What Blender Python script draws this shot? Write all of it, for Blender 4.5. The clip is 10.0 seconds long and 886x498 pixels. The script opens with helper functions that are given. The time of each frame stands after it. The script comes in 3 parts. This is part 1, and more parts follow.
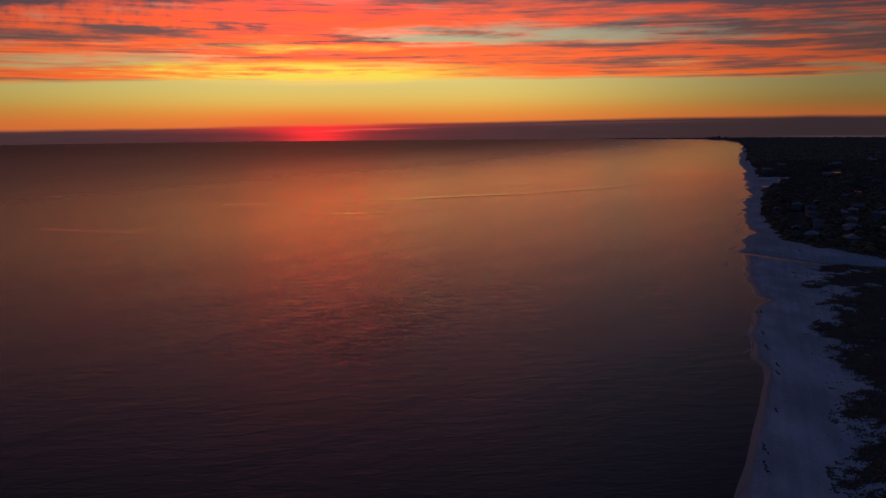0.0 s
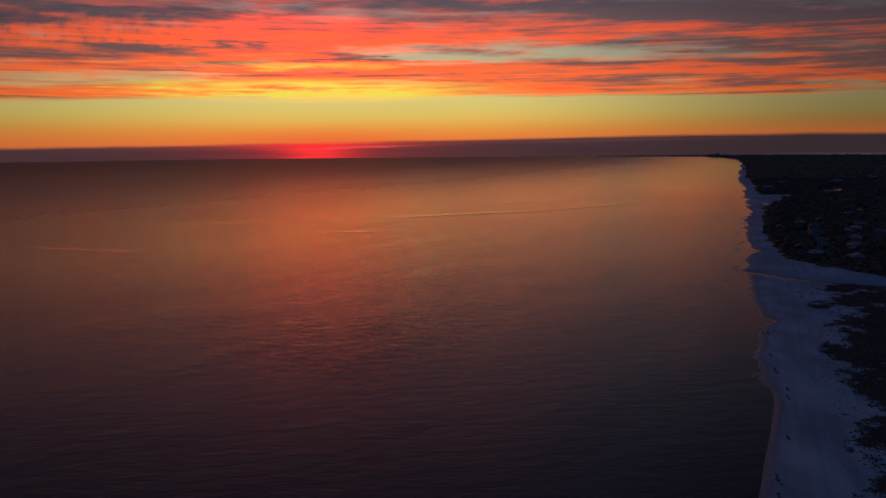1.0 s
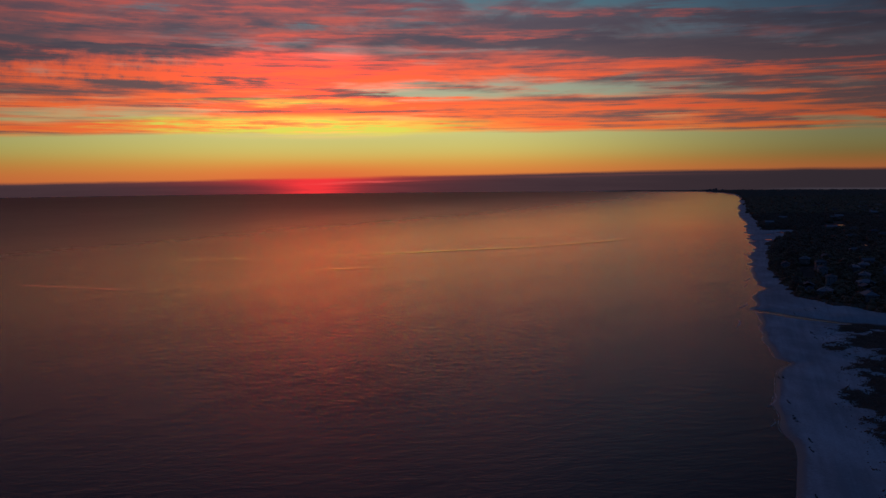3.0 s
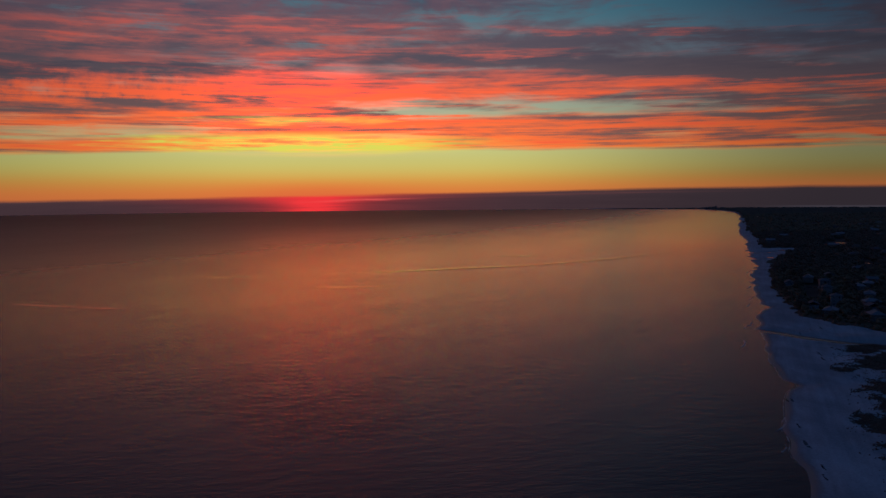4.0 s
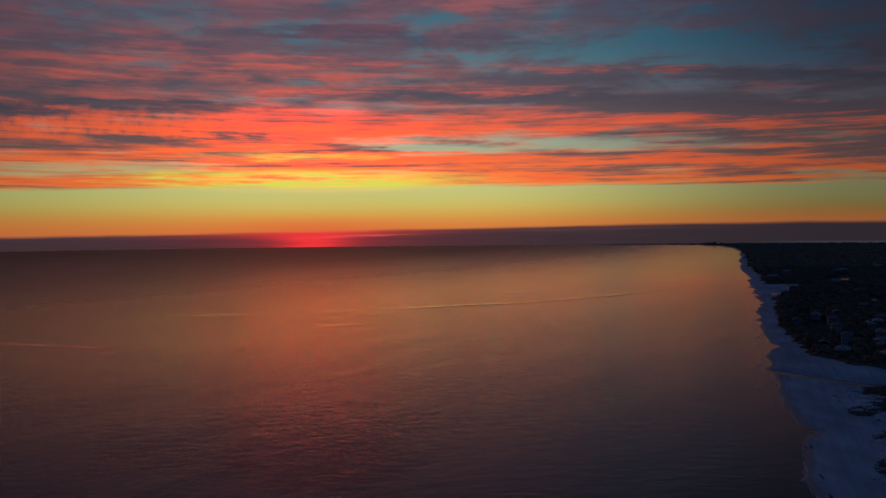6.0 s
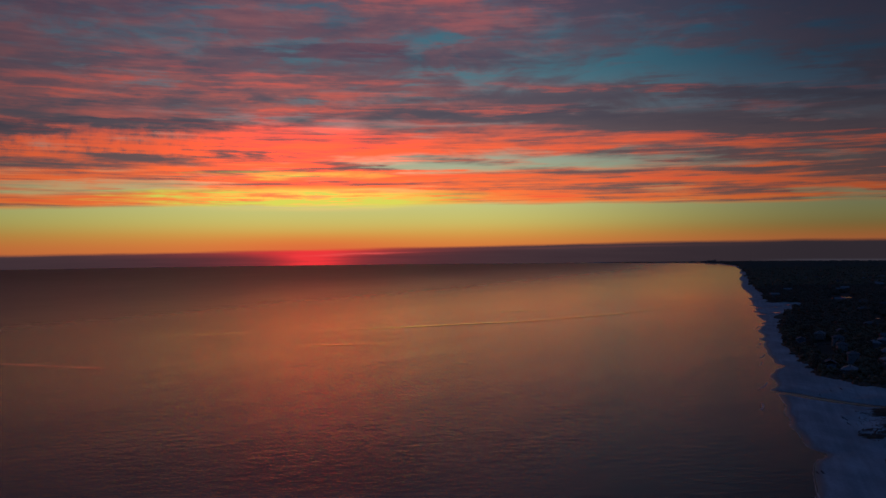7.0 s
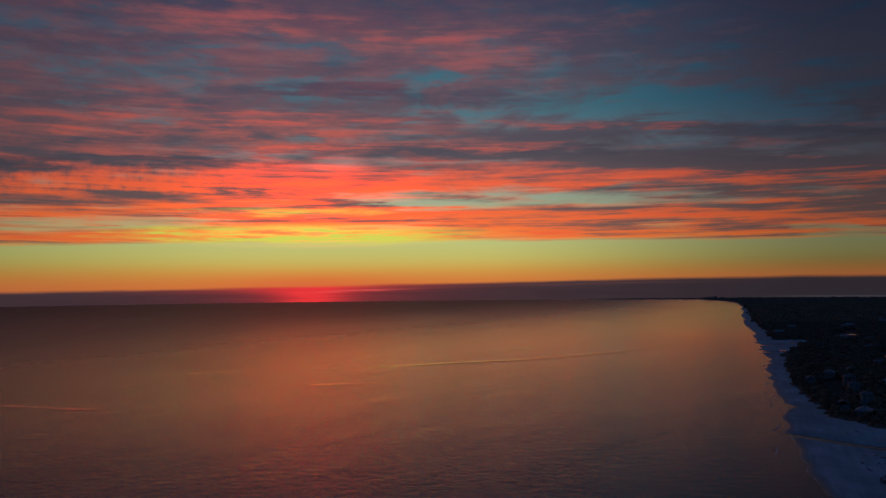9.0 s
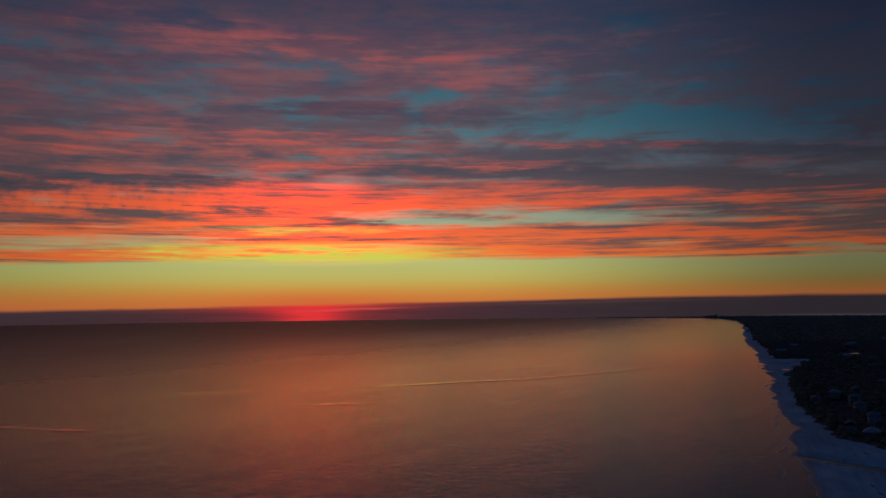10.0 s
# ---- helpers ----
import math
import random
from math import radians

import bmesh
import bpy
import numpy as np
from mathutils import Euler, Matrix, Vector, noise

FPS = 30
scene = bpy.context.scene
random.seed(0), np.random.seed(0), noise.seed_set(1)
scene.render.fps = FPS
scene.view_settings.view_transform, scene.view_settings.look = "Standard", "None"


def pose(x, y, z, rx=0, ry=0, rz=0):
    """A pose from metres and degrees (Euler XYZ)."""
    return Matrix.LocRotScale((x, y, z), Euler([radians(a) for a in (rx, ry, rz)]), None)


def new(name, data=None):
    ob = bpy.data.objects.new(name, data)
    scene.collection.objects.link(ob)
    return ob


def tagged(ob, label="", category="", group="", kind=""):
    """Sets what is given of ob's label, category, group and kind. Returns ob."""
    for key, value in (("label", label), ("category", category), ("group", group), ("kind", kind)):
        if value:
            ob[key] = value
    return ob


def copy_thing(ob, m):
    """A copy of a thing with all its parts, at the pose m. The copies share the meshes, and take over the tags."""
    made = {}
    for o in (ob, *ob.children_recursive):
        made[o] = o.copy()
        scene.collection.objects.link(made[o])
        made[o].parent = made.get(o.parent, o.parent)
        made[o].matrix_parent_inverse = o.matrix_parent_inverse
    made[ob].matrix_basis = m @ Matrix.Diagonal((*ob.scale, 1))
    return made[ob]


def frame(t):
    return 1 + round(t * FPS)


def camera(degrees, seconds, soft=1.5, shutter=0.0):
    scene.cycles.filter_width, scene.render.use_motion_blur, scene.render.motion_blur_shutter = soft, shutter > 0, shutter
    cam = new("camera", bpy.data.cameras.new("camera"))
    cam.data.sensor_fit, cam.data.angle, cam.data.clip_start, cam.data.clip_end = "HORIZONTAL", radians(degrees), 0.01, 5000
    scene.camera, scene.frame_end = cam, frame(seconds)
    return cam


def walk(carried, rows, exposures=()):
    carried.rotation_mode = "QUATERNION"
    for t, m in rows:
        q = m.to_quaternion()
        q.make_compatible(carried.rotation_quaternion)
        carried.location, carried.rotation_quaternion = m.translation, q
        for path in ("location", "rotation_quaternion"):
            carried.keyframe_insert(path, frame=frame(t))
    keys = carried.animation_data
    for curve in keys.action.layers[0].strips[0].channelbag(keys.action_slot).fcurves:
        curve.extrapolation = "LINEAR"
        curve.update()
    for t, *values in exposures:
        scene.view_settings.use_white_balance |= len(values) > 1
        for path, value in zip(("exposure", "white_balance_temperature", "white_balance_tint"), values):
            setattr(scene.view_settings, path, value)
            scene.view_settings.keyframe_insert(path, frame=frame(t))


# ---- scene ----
# ---------------------------------------------------------------- camera and walk
cam = camera(56.0, 10.0)
# seconds, x, y, pitch, yaw, lean: a slow flight ahead at 100 m while the lens tilts up
PATH = [
    (0, 0.00, 0.00, -8.637, 0.000, -0.412),
    (1, -0.06, 9.79, -7.459, -0.078, -0.422),
    (2, -0.10, 19.51, -6.270, -0.149, -0.432),
    (3, -0.12, 29.14, -5.070, -0.214, -0.445),
    (4, -0.12, 38.70, -3.858, -0.273, -0.458),
    (5, -0.11, 48.18, -2.636, -0.328, -0.472),
    (6, -0.07, 57.58, -1.404, -0.380, -0.488),
    (7, -0.02, 66.90, -0.161, -0.428, -0.505),
    (8, 0.06, 76.14, 1.091, -0.474, -0.523),
    (9, 0.15, 85.31, 2.353, -0.520, -0.543),
    (10, 0.27, 94.39, 3.625, -0.564, -0.563),
]
walk(cam, [(t, pose(x, y, 100.0, 90 + p, 0, w) @ pose(0, 0, 0, 0, 0, r)) for t, x, y, p, w, r in PATH],
     exposures=[(0, 0.26, 6620, 16), (2.5, 0.19, 5760, 4), (5, 0.13, 5480, -2), (8.5, 0.10, 5400, -5), (10, -0.06, 5340, -8)])


# ---------------------------------------------------------------- node helpers
def tone(r, g, b):
    """Linear colour from 8-bit display values."""
    return tuple(((c / 255 + 0.055) / 1.055) ** 2.4 if c > 10 else c / 255 / 12.92 for c in (r, g, b)) + (1.0,)


class Value:
    """A number in a node tree, with arithmetic."""

    def __init__(self, tree, socket):
        self.tree, self.socket = tree, socket

    def op(self, kind, *others, clamp=False):
        node = self.tree.nodes.new("ShaderNodeMath")
        node.operation, node.use_clamp = kind, clamp
        for slot, item in zip(node.inputs, (self, *others)):
            if isinstance(item, Value):
                self.tree.links.new(item.socket, slot)
            else:
                slot.default_value = item
        return Value(self.tree, node.outputs[0])

    def __add__(self, o): return self.op("ADD", o)
    def __radd__(self, o): return self.op("ADD", o)
    def __sub__(self, o): return self.op("SUBTRACT", o)
    def __rsub__(self, o): return self.op("MULTIPLY", -1.0).op("ADD", o)
    def __mul__(self, o): return self.op("MULTIPLY", o)
    def __rmul__(self, o): return self.op("MULTIPLY", o)
    def __truediv__(self, o): return self.op("DIVIDE", o)

    def clip(self): return self.op("ADD", 0.0, clamp=True)

    def step(self, a, b, c=0.0, d=1.0):
        node = self.tree.nodes.new("ShaderNodeMapRange")
        node.interpolation_type = "SMOOTHSTEP"
        self.tree.links.new(self.socket, node.inputs[0])
        for i, item in enumerate((a, b, c, d)):
            if isinstance(item, Value):
                self.tree.links.new(item.socket, node.inputs[i + 1])
            else:
                node.inputs[i + 1].default_value = item
        return Value(self.tree, node.outputs[0])


def feed(tree, slot, item):
    if isinstance(item, Value):
        item = item.socket
    if isinstance(item, bpy.types.NodeSocket):
        tree.links.new(item, slot)
    else:
        slot.default_value = item


def join3(tree, x, y, z):
    node = tree.nodes.new("ShaderNodeCombineXYZ")
    for slot, item in zip(node.inputs, (x, y, z)):
        feed(tree, slot, item)
    return node.outputs[0]


def split3(tree, vector):
    node = tree.nodes.new("ShaderNodeSeparateXYZ")
    tree.links.new(vector, node.inputs[0])
    return [Value(tree, s) for s in node.outputs]


def cloudy(tree, vector, scale, detail=4.0, rough=0.55, warp=0.0):
    node = tree.nodes.new("ShaderNodeTexNoise")
    feed(tree, node.inputs["Vector"], vector)
    node.inputs["Scale"].default_value, node.inputs["Detail"].default_value = scale, detail
    node.inputs["Roughness"].default_value, node.inputs["Distortion"].default_value = rough, warp
    return Value(tree, node.outputs["Fac"])


def ramp(tree, value, stops):
    node = tree.nodes.new("ShaderNodeValToRGB")
    tree.links.new(value.socket, node.inputs[0])
    bar = node.color_ramp.elements
    while len(bar) < len(stops):
        bar.new(0.5)
    for spot, (at, colour) in zip(bar, stops):
        spot.position, spot.color = at, colour
    return node.outputs[0]


def blend(tree, value, a, b, kind="MIX"):
    node = tree.nodes.new("ShaderNodeMix")
    node.data_type, node.blend_type = "RGBA", kind
    feed(tree, node.inputs[0], value)
    feed(tree, node.inputs[6], a)
    feed(tree, node.inputs[7], b)
    return node.outputs[2]


# ---------------------------------------------------------------- sky at dusk
HORIZON = 1.18          # degrees by which the sea's rim lies below eye level
SUN_SIDE = -8.5         # azimuth of the set sun
world = bpy.data.worlds.new("dusk_sky")
scene.world, world.use_nodes = world, True
wt = world.node_tree
for n in list(wt.nodes):
    wt.nodes.remove(n)
coord = wt.nodes.new("ShaderNodeTexCoord")
dx, dy, dz = split3(wt, coord.outputs["Generated"])
az = dx.op("ARCTAN2", dy) * (180 / math.pi)
el = dz.op("ARCSINE") * (180 / math.pi) + HORIZON
up = el.op("MAXIMUM", 0.2)
# the cloud deck seen from below: layers that crowd towards the horizon
lay = (up * 0.25 + 1.0).op("LOGARITHM", math.e) * 20.0
fil = cloudy(wt, join3(wt, az * 0.20, lay, 7.0), 1.0, 6.0, 0.62, 0.12) - 0.5
thread = cloudy(wt, join3(wt, az * 0.11, lay * 1.7, 31.0), 1.0, 5.0, 0.64, 0.08) - 0.5
soft = cloudy(wt, join3(wt, az * 0.15, lay * 0.42, 3.0), 1.0, 5.0, 0.58, 0.7) - 0.5
sway = cloudy(wt, join3(wt, az * 0.09, lay * 0.25, 15.0), 1.0, 3.0, 0.5, 0.3) - 0.5
billow = (cloudy(wt, join3(wt, az * 0.24, el * 0.62, 11.0), 1.0, 6.0, 0.58, 0.8) - 0.5) * el.step(8.5, 13.0)
curd = cloudy(wt, join3(wt, az * 1.35, el * 1.3, 21.0), 1.0, 3.0, 0.6, 0.3) - 0.5
mackerel = curd * el.step(6.9, 7.5) * el.step(8.9, 9.5, 1.0, 0.0) * az.step(-20.0, -10.0, 1.9, 0.0)
a_w = az + sway * 6.0 + fil * 14.0 + thread * 14.0
e_w = el + fil * (el * 0.09 + 0.1) + thread * (el * 0.04 + 0.1) + soft * (el * 0.10 - 0.3)


def streak(at_az, at_el, wide, high, amount, slope=0.0):
    """A lens-shaped band of cloud or clear air in the deck, frayed by the wind."""
    u = (a_w - at_az) * (1.0 / wide)
    v = (e_w - at_el - (az - at_az) * slope) * (1.0 / (high + 0.06))
    return (u * u + v * v).step(-0.5, 3.1, amount * 1.1, 0.0)


gap = streak(5.3, 6.91, 7.7, 0.66, 1.05, -0.018)
gap += streak(-0.4, 6.52, 3.1, 0.27, 0.7, -0.008)
gap += streak(13.8, 6.74, 5.2, 0.34, 0.55, -0.033)
gap += streak(26.6, 6.64, 3.0, 0.35, 0.6, -0.057)
gap += streak(26.0, 4.32, 2.9, 0.46, 1.0, -0.059)
gap += streak(14.5, 4.79, 2.9, 0.34, 0.55, -0.026)
gap += streak(-24.9, 4.98, 5.7, 0.35, 0.85, 0.026)
gap += streak(-16.6, 5.33, 3.6, 0.19, 0.7, 0.022)
gap += streak(-1.9, 5.02, 2.7, 0.19, 0.5, -0.007)
gap += streak(-12.1, 9.76, 2.8, 0.30, 0.8, 0.043)
gap += streak(-5.6, 11.12, 2.3, 0.84, 0.5, 0.107)
gap += streak(-5.0, 9.13, 4.3, 0.46, 0.45, 0.004)
gap += streak(-17.8, 15.42, 2.8, 1.07, 0.62, 0.019)
gap += streak(-8.1, 14.81, 2.9, 0.37, 0.8, 0.054)
gap += streak(-2.1, 14.74, 3.3, 0.75, 0.85, 0.097)
gap += streak(-23.6, 14.50, 3.0, 0.62, 0.5, 0.037)
gap += streak(-26.5, 17.33, 4.1, 1.32, 0.4, 0.073)
gap += streak(-0.9, 12.92, 2.4, 0.30, 0.5, -0.004)
gap += streak(13.3, 13.18, 7.4, 0.96, 0.85, -0.055)
gap += streak(19.1, 12.76, 3.9, 0.94, 0.65, -0.096)
gap += streak(6.4, 12.53, 4.7, 0.53, 0.6, 0.000)
gap += streak(24.8, 11.25, 6.2, 0.45, 0.9, -0.087)
gap += streak(14.3, 10.44, 4.1, 0.56, 0.75, -0.018)
gap += streak(7.1, 11.60, 3.5, 0.34, 0.45, -0.030)
gap += streak(26.7, 9.11, 3.8, 0.35, 0.65, -0.077)
gap += streak(-22.5, 11.26, 2.3, 0.32, 0.5, 0.127)
gap += streak(-2.7, 9.82, 3.5, 0.35, 0.4, -0.001)
gap += streak(12.2, 15.57, 4.2, 0.73, 0.3, -0.059)
dark = streak(-21.5, 8.98, 9.4, 0.37, 1.3, 0.050)
dark += streak(-26.3, 8.79, 2.8, 0.45, 0.6, 0.056)
dark += streak(-22.1, 6.82, 9.9, 0.29, 1.05, 0.042)
dark += streak(-23.8, 6.35, 3.9, 0.14, 0.5, 0.040)
dark += streak(-5.8, 6.51, 4.2, 0.19, 0.8, 0.010)
dark += streak(0.6, 6.90, 2.9, 0.16, 0.9, 0.010)
dark += streak(11.0, 5.06, 2.8, 0.15, 0.75, -0.017)
dark += streak(21.1, 4.78, 3.9, 0.29, 0.95, -0.013)
dark += streak(17.8, 5.85, 11.3, 0.26, 0.65, -0.034)
dark += streak(26.6, 6.22, 3.5, 0.45, 0.9, -0.076)
dark += streak(13.9, 7.19, 7.0, 0.19, 0.45, -0.034)
dark += streak(-8.1, 14.21, 4.6, 0.41, 1.1, 0.014)
dark += streak(-9.2, 13.55, 7.2, 0.82, 0.45, 0.006)
dark += streak(-16.7, 12.89, 2.9, 0.29, 0.7, 0.112)
dark += streak(2.5, 13.84, 7.0, 0.49, 1.0, -0.026)
dark += streak(23.5, 10.55, 6.3, 0.32, 1.0, -0.088)
dark += streak(9.0, 11.00, 5.0, 0.38, 0.75, -0.025)
dark += streak(1.2, 10.14, 7.8, 0.39, 0.85, -0.011)
dark += streak(19.7, 9.01, 11.4, 0.51, 0.9, -0.076)
dark += streak(26.6, 14.29, 5.4, 2.38, 0.5, -0.117)
dark += streak(-23.9, 16.35, 4.9, 0.48, 0.75, 0.052)
dark += streak(-19.9, 14.63, 3.1, 0.35, 0.5, 0.074)
dark += streak(-21.9, 13.17, 4.4, 0.35, 0.5, 0.126)
dark += streak(-16.6, 10.95, 5.0, 0.22, 0.45, 0.062)
dark += streak(-25.7, 10.11, 3.8, 0.28, 0.5, 0.120)
dark += streak(2.0, 8.90, 5.8, 0.23, 0.5, -0.013)
dark += streak(-6.9, 15.55, 4.3, 0.37, 0.6, -0.026)
dark += streak(-16.4, 19.41, 5.8, 0.42, 0.45, 0.022)
lit = streak(-10.8, 12.31, 6.0, 0.22, 1.2, 0.008)
lit += streak(-16.7, 12.23, 4.7, 0.37, 0.5, 0.048)
lit += streak(-7.7, 11.36, 4.2, 0.27, 0.8, 0.025)
lit += streak(-6.9, 10.64, 3.1, 0.15, 0.6, 0.012)
lit += streak(-21.5, 12.14, 5.7, 0.64, 0.6, 0.149)
lit += streak(-19.5, 11.29, 6.9, 0.29, 0.5, 0.052)
lit += streak(-20.1, 8.26, 11.2, 0.87, 0.35, 0.044)
lit += streak(6.3, 8.01, 7.3, 0.42, 0.8, -0.011)
lit += streak(14.6, 8.33, 11.6, 0.26, 0.4, -0.034)
lit += streak(23.4, 7.99, 7.9, 0.25, 0.5, -0.064)
lit += streak(5.1, 5.87, 11.5, 0.31, 1.1, -0.021)
lit += streak(23.0, 5.11, 7.6, 0.18, 0.7, -0.076)
lit += streak(8.9, 4.53, 13.5, 0.23, 0.9, -0.006)
lit += streak(3.6, 10.49, 4.3, 0.19, 0.55, -0.018)
lit += streak(15.1, 11.48, 9.5, 0.15, 0.6, -0.059)
lit += streak(-13.0, 18.51, 7.4, 0.93, 0.6, -0.056)
lit += streak(-4.2, 17.82, 6.6, 0.88, 0.45, -0.033)
lit += streak(3.3, 16.86, 5.1, 1.11, 0.4, -0.069)
lit += streak(-19.8, 13.85, 3.5, 0.25, 0.5, 0.090)
lit += streak(-22.1, 4.38, 7.9, 0.22, 0.8, 0.021)
lit += streak(-6.6, 7.74, 9.9, 0.31, 0.6, 0.004)
glow = streak(-8.6, 4.55, 8.6, 0.46, 1.0) + streak(-8.6, 6.10, 5.0, 0.14, 0.6)

height = el / 90.0
clear = ramp(wt, height, [
    (0.0, tone(205, 95, 40)), (1.2 / 90, tone(222, 125, 42)), (2.0 / 90, tone(214, 150, 62)), (3.0 / 90, tone(203, 178, 92)),
    (4.3 / 90, tone(196, 186, 116)), (5.5 / 90, tone(180, 172, 122)), (7.0 / 90, tone(164, 160, 130)), (10.0 / 90, tone(116, 122, 122)),
    (13.2 / 90, tone(72, 106, 114)), (17.0 / 90, tone(68, 88, 102)), (21.0 / 90, tone(42, 54, 76)), (32.0 / 90, tone(28, 40, 70)),
    (1.0, tone(20, 34, 66))])
under = ramp(wt, height, [
    (3.5 / 90, tone(255, 134, 50)), (4.6 / 90, tone(255, 108, 48)), (6.3 / 90, tone(255, 102, 46)), (8.0 / 90, tone(244, 92, 50)),
    (9.5 / 90, tone(186, 86, 72)), (11.0 / 90, tone(160, 84, 76)), (13.0 / 90, tone(138, 80, 78)), (15.0 / 90, tone(128, 82, 84)),
    (17.0 / 90, tone(122, 78, 82)), (21.0 / 90, tone(76, 58, 70)), (32.0 / 90, tone(34, 38, 60)), (1.0, tone(20, 32, 60))])
thick = ramp(wt, height, [
    (4.0 / 90, tone(128, 84, 74)), (7.0 / 90, tone(108, 76, 74)), (10.0 / 90, tone(86, 70, 76)), (14.0 / 90, tone(82, 72, 82)),
    (20.0 / 90, tone(54, 56, 76)), (1.0, tone(30, 36, 60))])

# how much cloud, how thick, how strongly lit from below
edge = el + az.step(6.0, 28.0, 0.0, 0.30) + az.step(-28.0, -13.0, 0.38, 0.0) + fil * 0.25 + thread * 0.2 + sway * 0.3
over = edge.step(3.95, 4.28)
frayed = (fil * 2.6 + thread * 2.2 + 0.85).op("MAXIMUM", 0.1)
gap, dark = gap * frayed * el.step(7.5, 11.0, 1.0, 0.80), dark * el.step(6.5, 8.5, 0.62, 0.85) * (1.75 - frayed).op("MAXIMUM", 0.1)
ragged = fil * el.step(8.0, 12.0, 1.5, 1.9) + thread * el.step(8.0, 12.0, 1.5, 1.3) + soft * 1.6 + billow * 1.9
fill = el.step(8.0, 12.0, 1.0, 0.84) + el.step(16.0, 21.0, 0.0, 0.1)
clear = blend(wt, az.step(0.0, 28.0, 0.0, 0.72), clear, blend(wt, 0.8, clear, tone(178, 168, 205), "MULTIPLY"))
cover = (fill + ragged - gap * 0.88 + dark * 0.35 + lit * 0.35).step(-0.12, 1.02) * over
dim = el.step(4.2, 6.5, 0.16, 0.34) + el.step(8.0, 13.0, 0.0, 0.40) + az.step(-4.0, 24.0, 0.0, 0.72) * el.step(4.3, 8.0, 0.35, 1.0) - el.step(12.5, 16.0) * az.step(2.0, 16.0, 0.20, 0.0)
dusky = (dim + dark - lit * 0.4 - fil * 2.6 + thread * el.step(6.5, 11.0, 5.0, 1.7) + soft * 1.4 + billow * 2.9 + mackerel * 1.3).step(-0.4, 1.45)
cloud = blend(wt, dusky, under, thick)
cloud = blend(wt, ((dark * 0.8 - 0.35) * el.step(6.5, 9.0, 0.35, 1.0)).clip(), cloud, blend(wt, 1.0, thick, (0.62, 0.70, 0.84, 1.0), "MULTIPLY"))
cloud = blend(wt, (lit * (fil * 3.0 - thread * 3.0 + 0.12)).clip(), cloud, blend(wt, el.step(9.0, 14.0), tone(244, 88, 52), tone(176, 78, 74)))
warm = (billow * 3.0 + 0.35).clip() * el.step(10.0, 14.0) * el.step(18.0, 22.0, 1.0, 0.25) * az.step(-4.0, 14.0, 0.30, 0.06)
cloud = blend(wt, warm, cloud, tone(160, 74, 70))
sky = blend(wt, cover, clear, cloud)

# the low cloud bank on the horizon, with the sun's red glow behind it
haze = cloudy(wt, join3(wt, az * 0.16, el * 3.5, 2.0), 1.0, 6.0, 0.62)
layers = cloudy(wt, join3(wt, az * 0.10, el * 9.0, 5.0), 1.0, 4.0, 0.6, 0.3)
rim = az.step(-30.0, 30.0, 0.87, 1.46) + (cloudy(wt, join3(wt, az, el * 6.0, 0.0), 0.35, 3.0) - 0.5) * 0.05
bank = (el - rim + (haze - 0.5) * 0.22).step(-0.16, 0.12, 1.0, 0.0)
off = az - SUN_SIDE
turn_off = off.op("ABSOLUTE")
core = (el / rim).step(0.1, 1.0, 1.0, 0.34)
near = ((off * off) * core * (-1.0 / 4.5)).op("EXPONENT") * (layers * 0.9 + 0.42) + (turn_off * -0.30).op("EXPONENT") * 0.45
wide = ((off * off) * (-1.0 / 60.0)).op("EXPONENT")
bank_colour = blend(wt, (wide * 0.7).clip(), tone(72, 52, 54), tone(112, 50, 52))
bank_colour = blend(wt, (haze * 1.3 - 0.35 + (el / rim).step(0.55, 1.0) * 0.5).clip(), blend(wt, 1.0, bank_colour, (0.66, 0.66, 0.72, 1.0), "MULTIPLY"), bank_colour)
bank_colour = blend(wt, ((el / rim).step(0.45, 1.05) * wide * (layers + 0.35)).clip(), bank_colour, tone(176, 58, 48))
bank_colour = blend(wt, (near * (haze + 0.35)).clip(), bank_colour, tone(232, 48, 50))
hot = ((off * off) * (-1.0 / 32.0)).op("EXPONENT") * el.step(3.5, 4.8) * el.step(8.0, 11.0, 1.0, 0.0)
sky = blend(wt, hot * (1.0 - dusky * 0.9), sky, blend(wt, 1.0, sky, (3.2, 1.10, 0.95, 1.0), "MULTIPLY"))
sky = blend(wt, (glow * (fil * 4.0 + thread * 3.5 + 0.80)).clip(), sky, tone(222, 204, 76))
sky = blend(wt, az.step(12.0, 30.0) * el.step(8.5, 12.0), sky, blend(wt, 1.0, sky, (0.66, 0.68, 0.74, 1.0), "MULTIPLY"))
fade = blend(wt, 1.0, sky, (0.40, 0.44, 0.52, 1.0), "MULTIPLY")
sky = blend(wt, (az.step(2.0, 29.0) + az.step(-36.0, -10.0, 0.8, 0.0)).clip(), sky, fade)
halo = ((off * off) * (-1.0 / 36.0)).op("EXPONENT") * el.step(0.9, 2.4, 0.6, 0.0)
sky = blend(wt, halo, sky, tone(238, 84, 40))
sky = blend(wt, el.step(0.9, 2.7, 0.42, 0.0) * az.step(-30.0, 30.0, 1.0, 1.0), sky, tone(200, 98, 62))
bank_colour = blend(wt, az.step(4.0, 26.0, 0.0, 1.0), bank_colour, tone(46, 37, 41))
glint_v, glint_h = (el - 0.72 + (haze - 0.5) * 0.5 - (az + 6.2) * 0.02) * 17.0, (az + 5.0) * 0.30
glint = ((glint_v * glint_v + glint_h * glint_h) * -1.0).op("EXPONENT")
bank_colour = blend(wt, (glint * (layers + 0.1) * 0.9).clip(), bank_colour, tone(240, 84, 78))
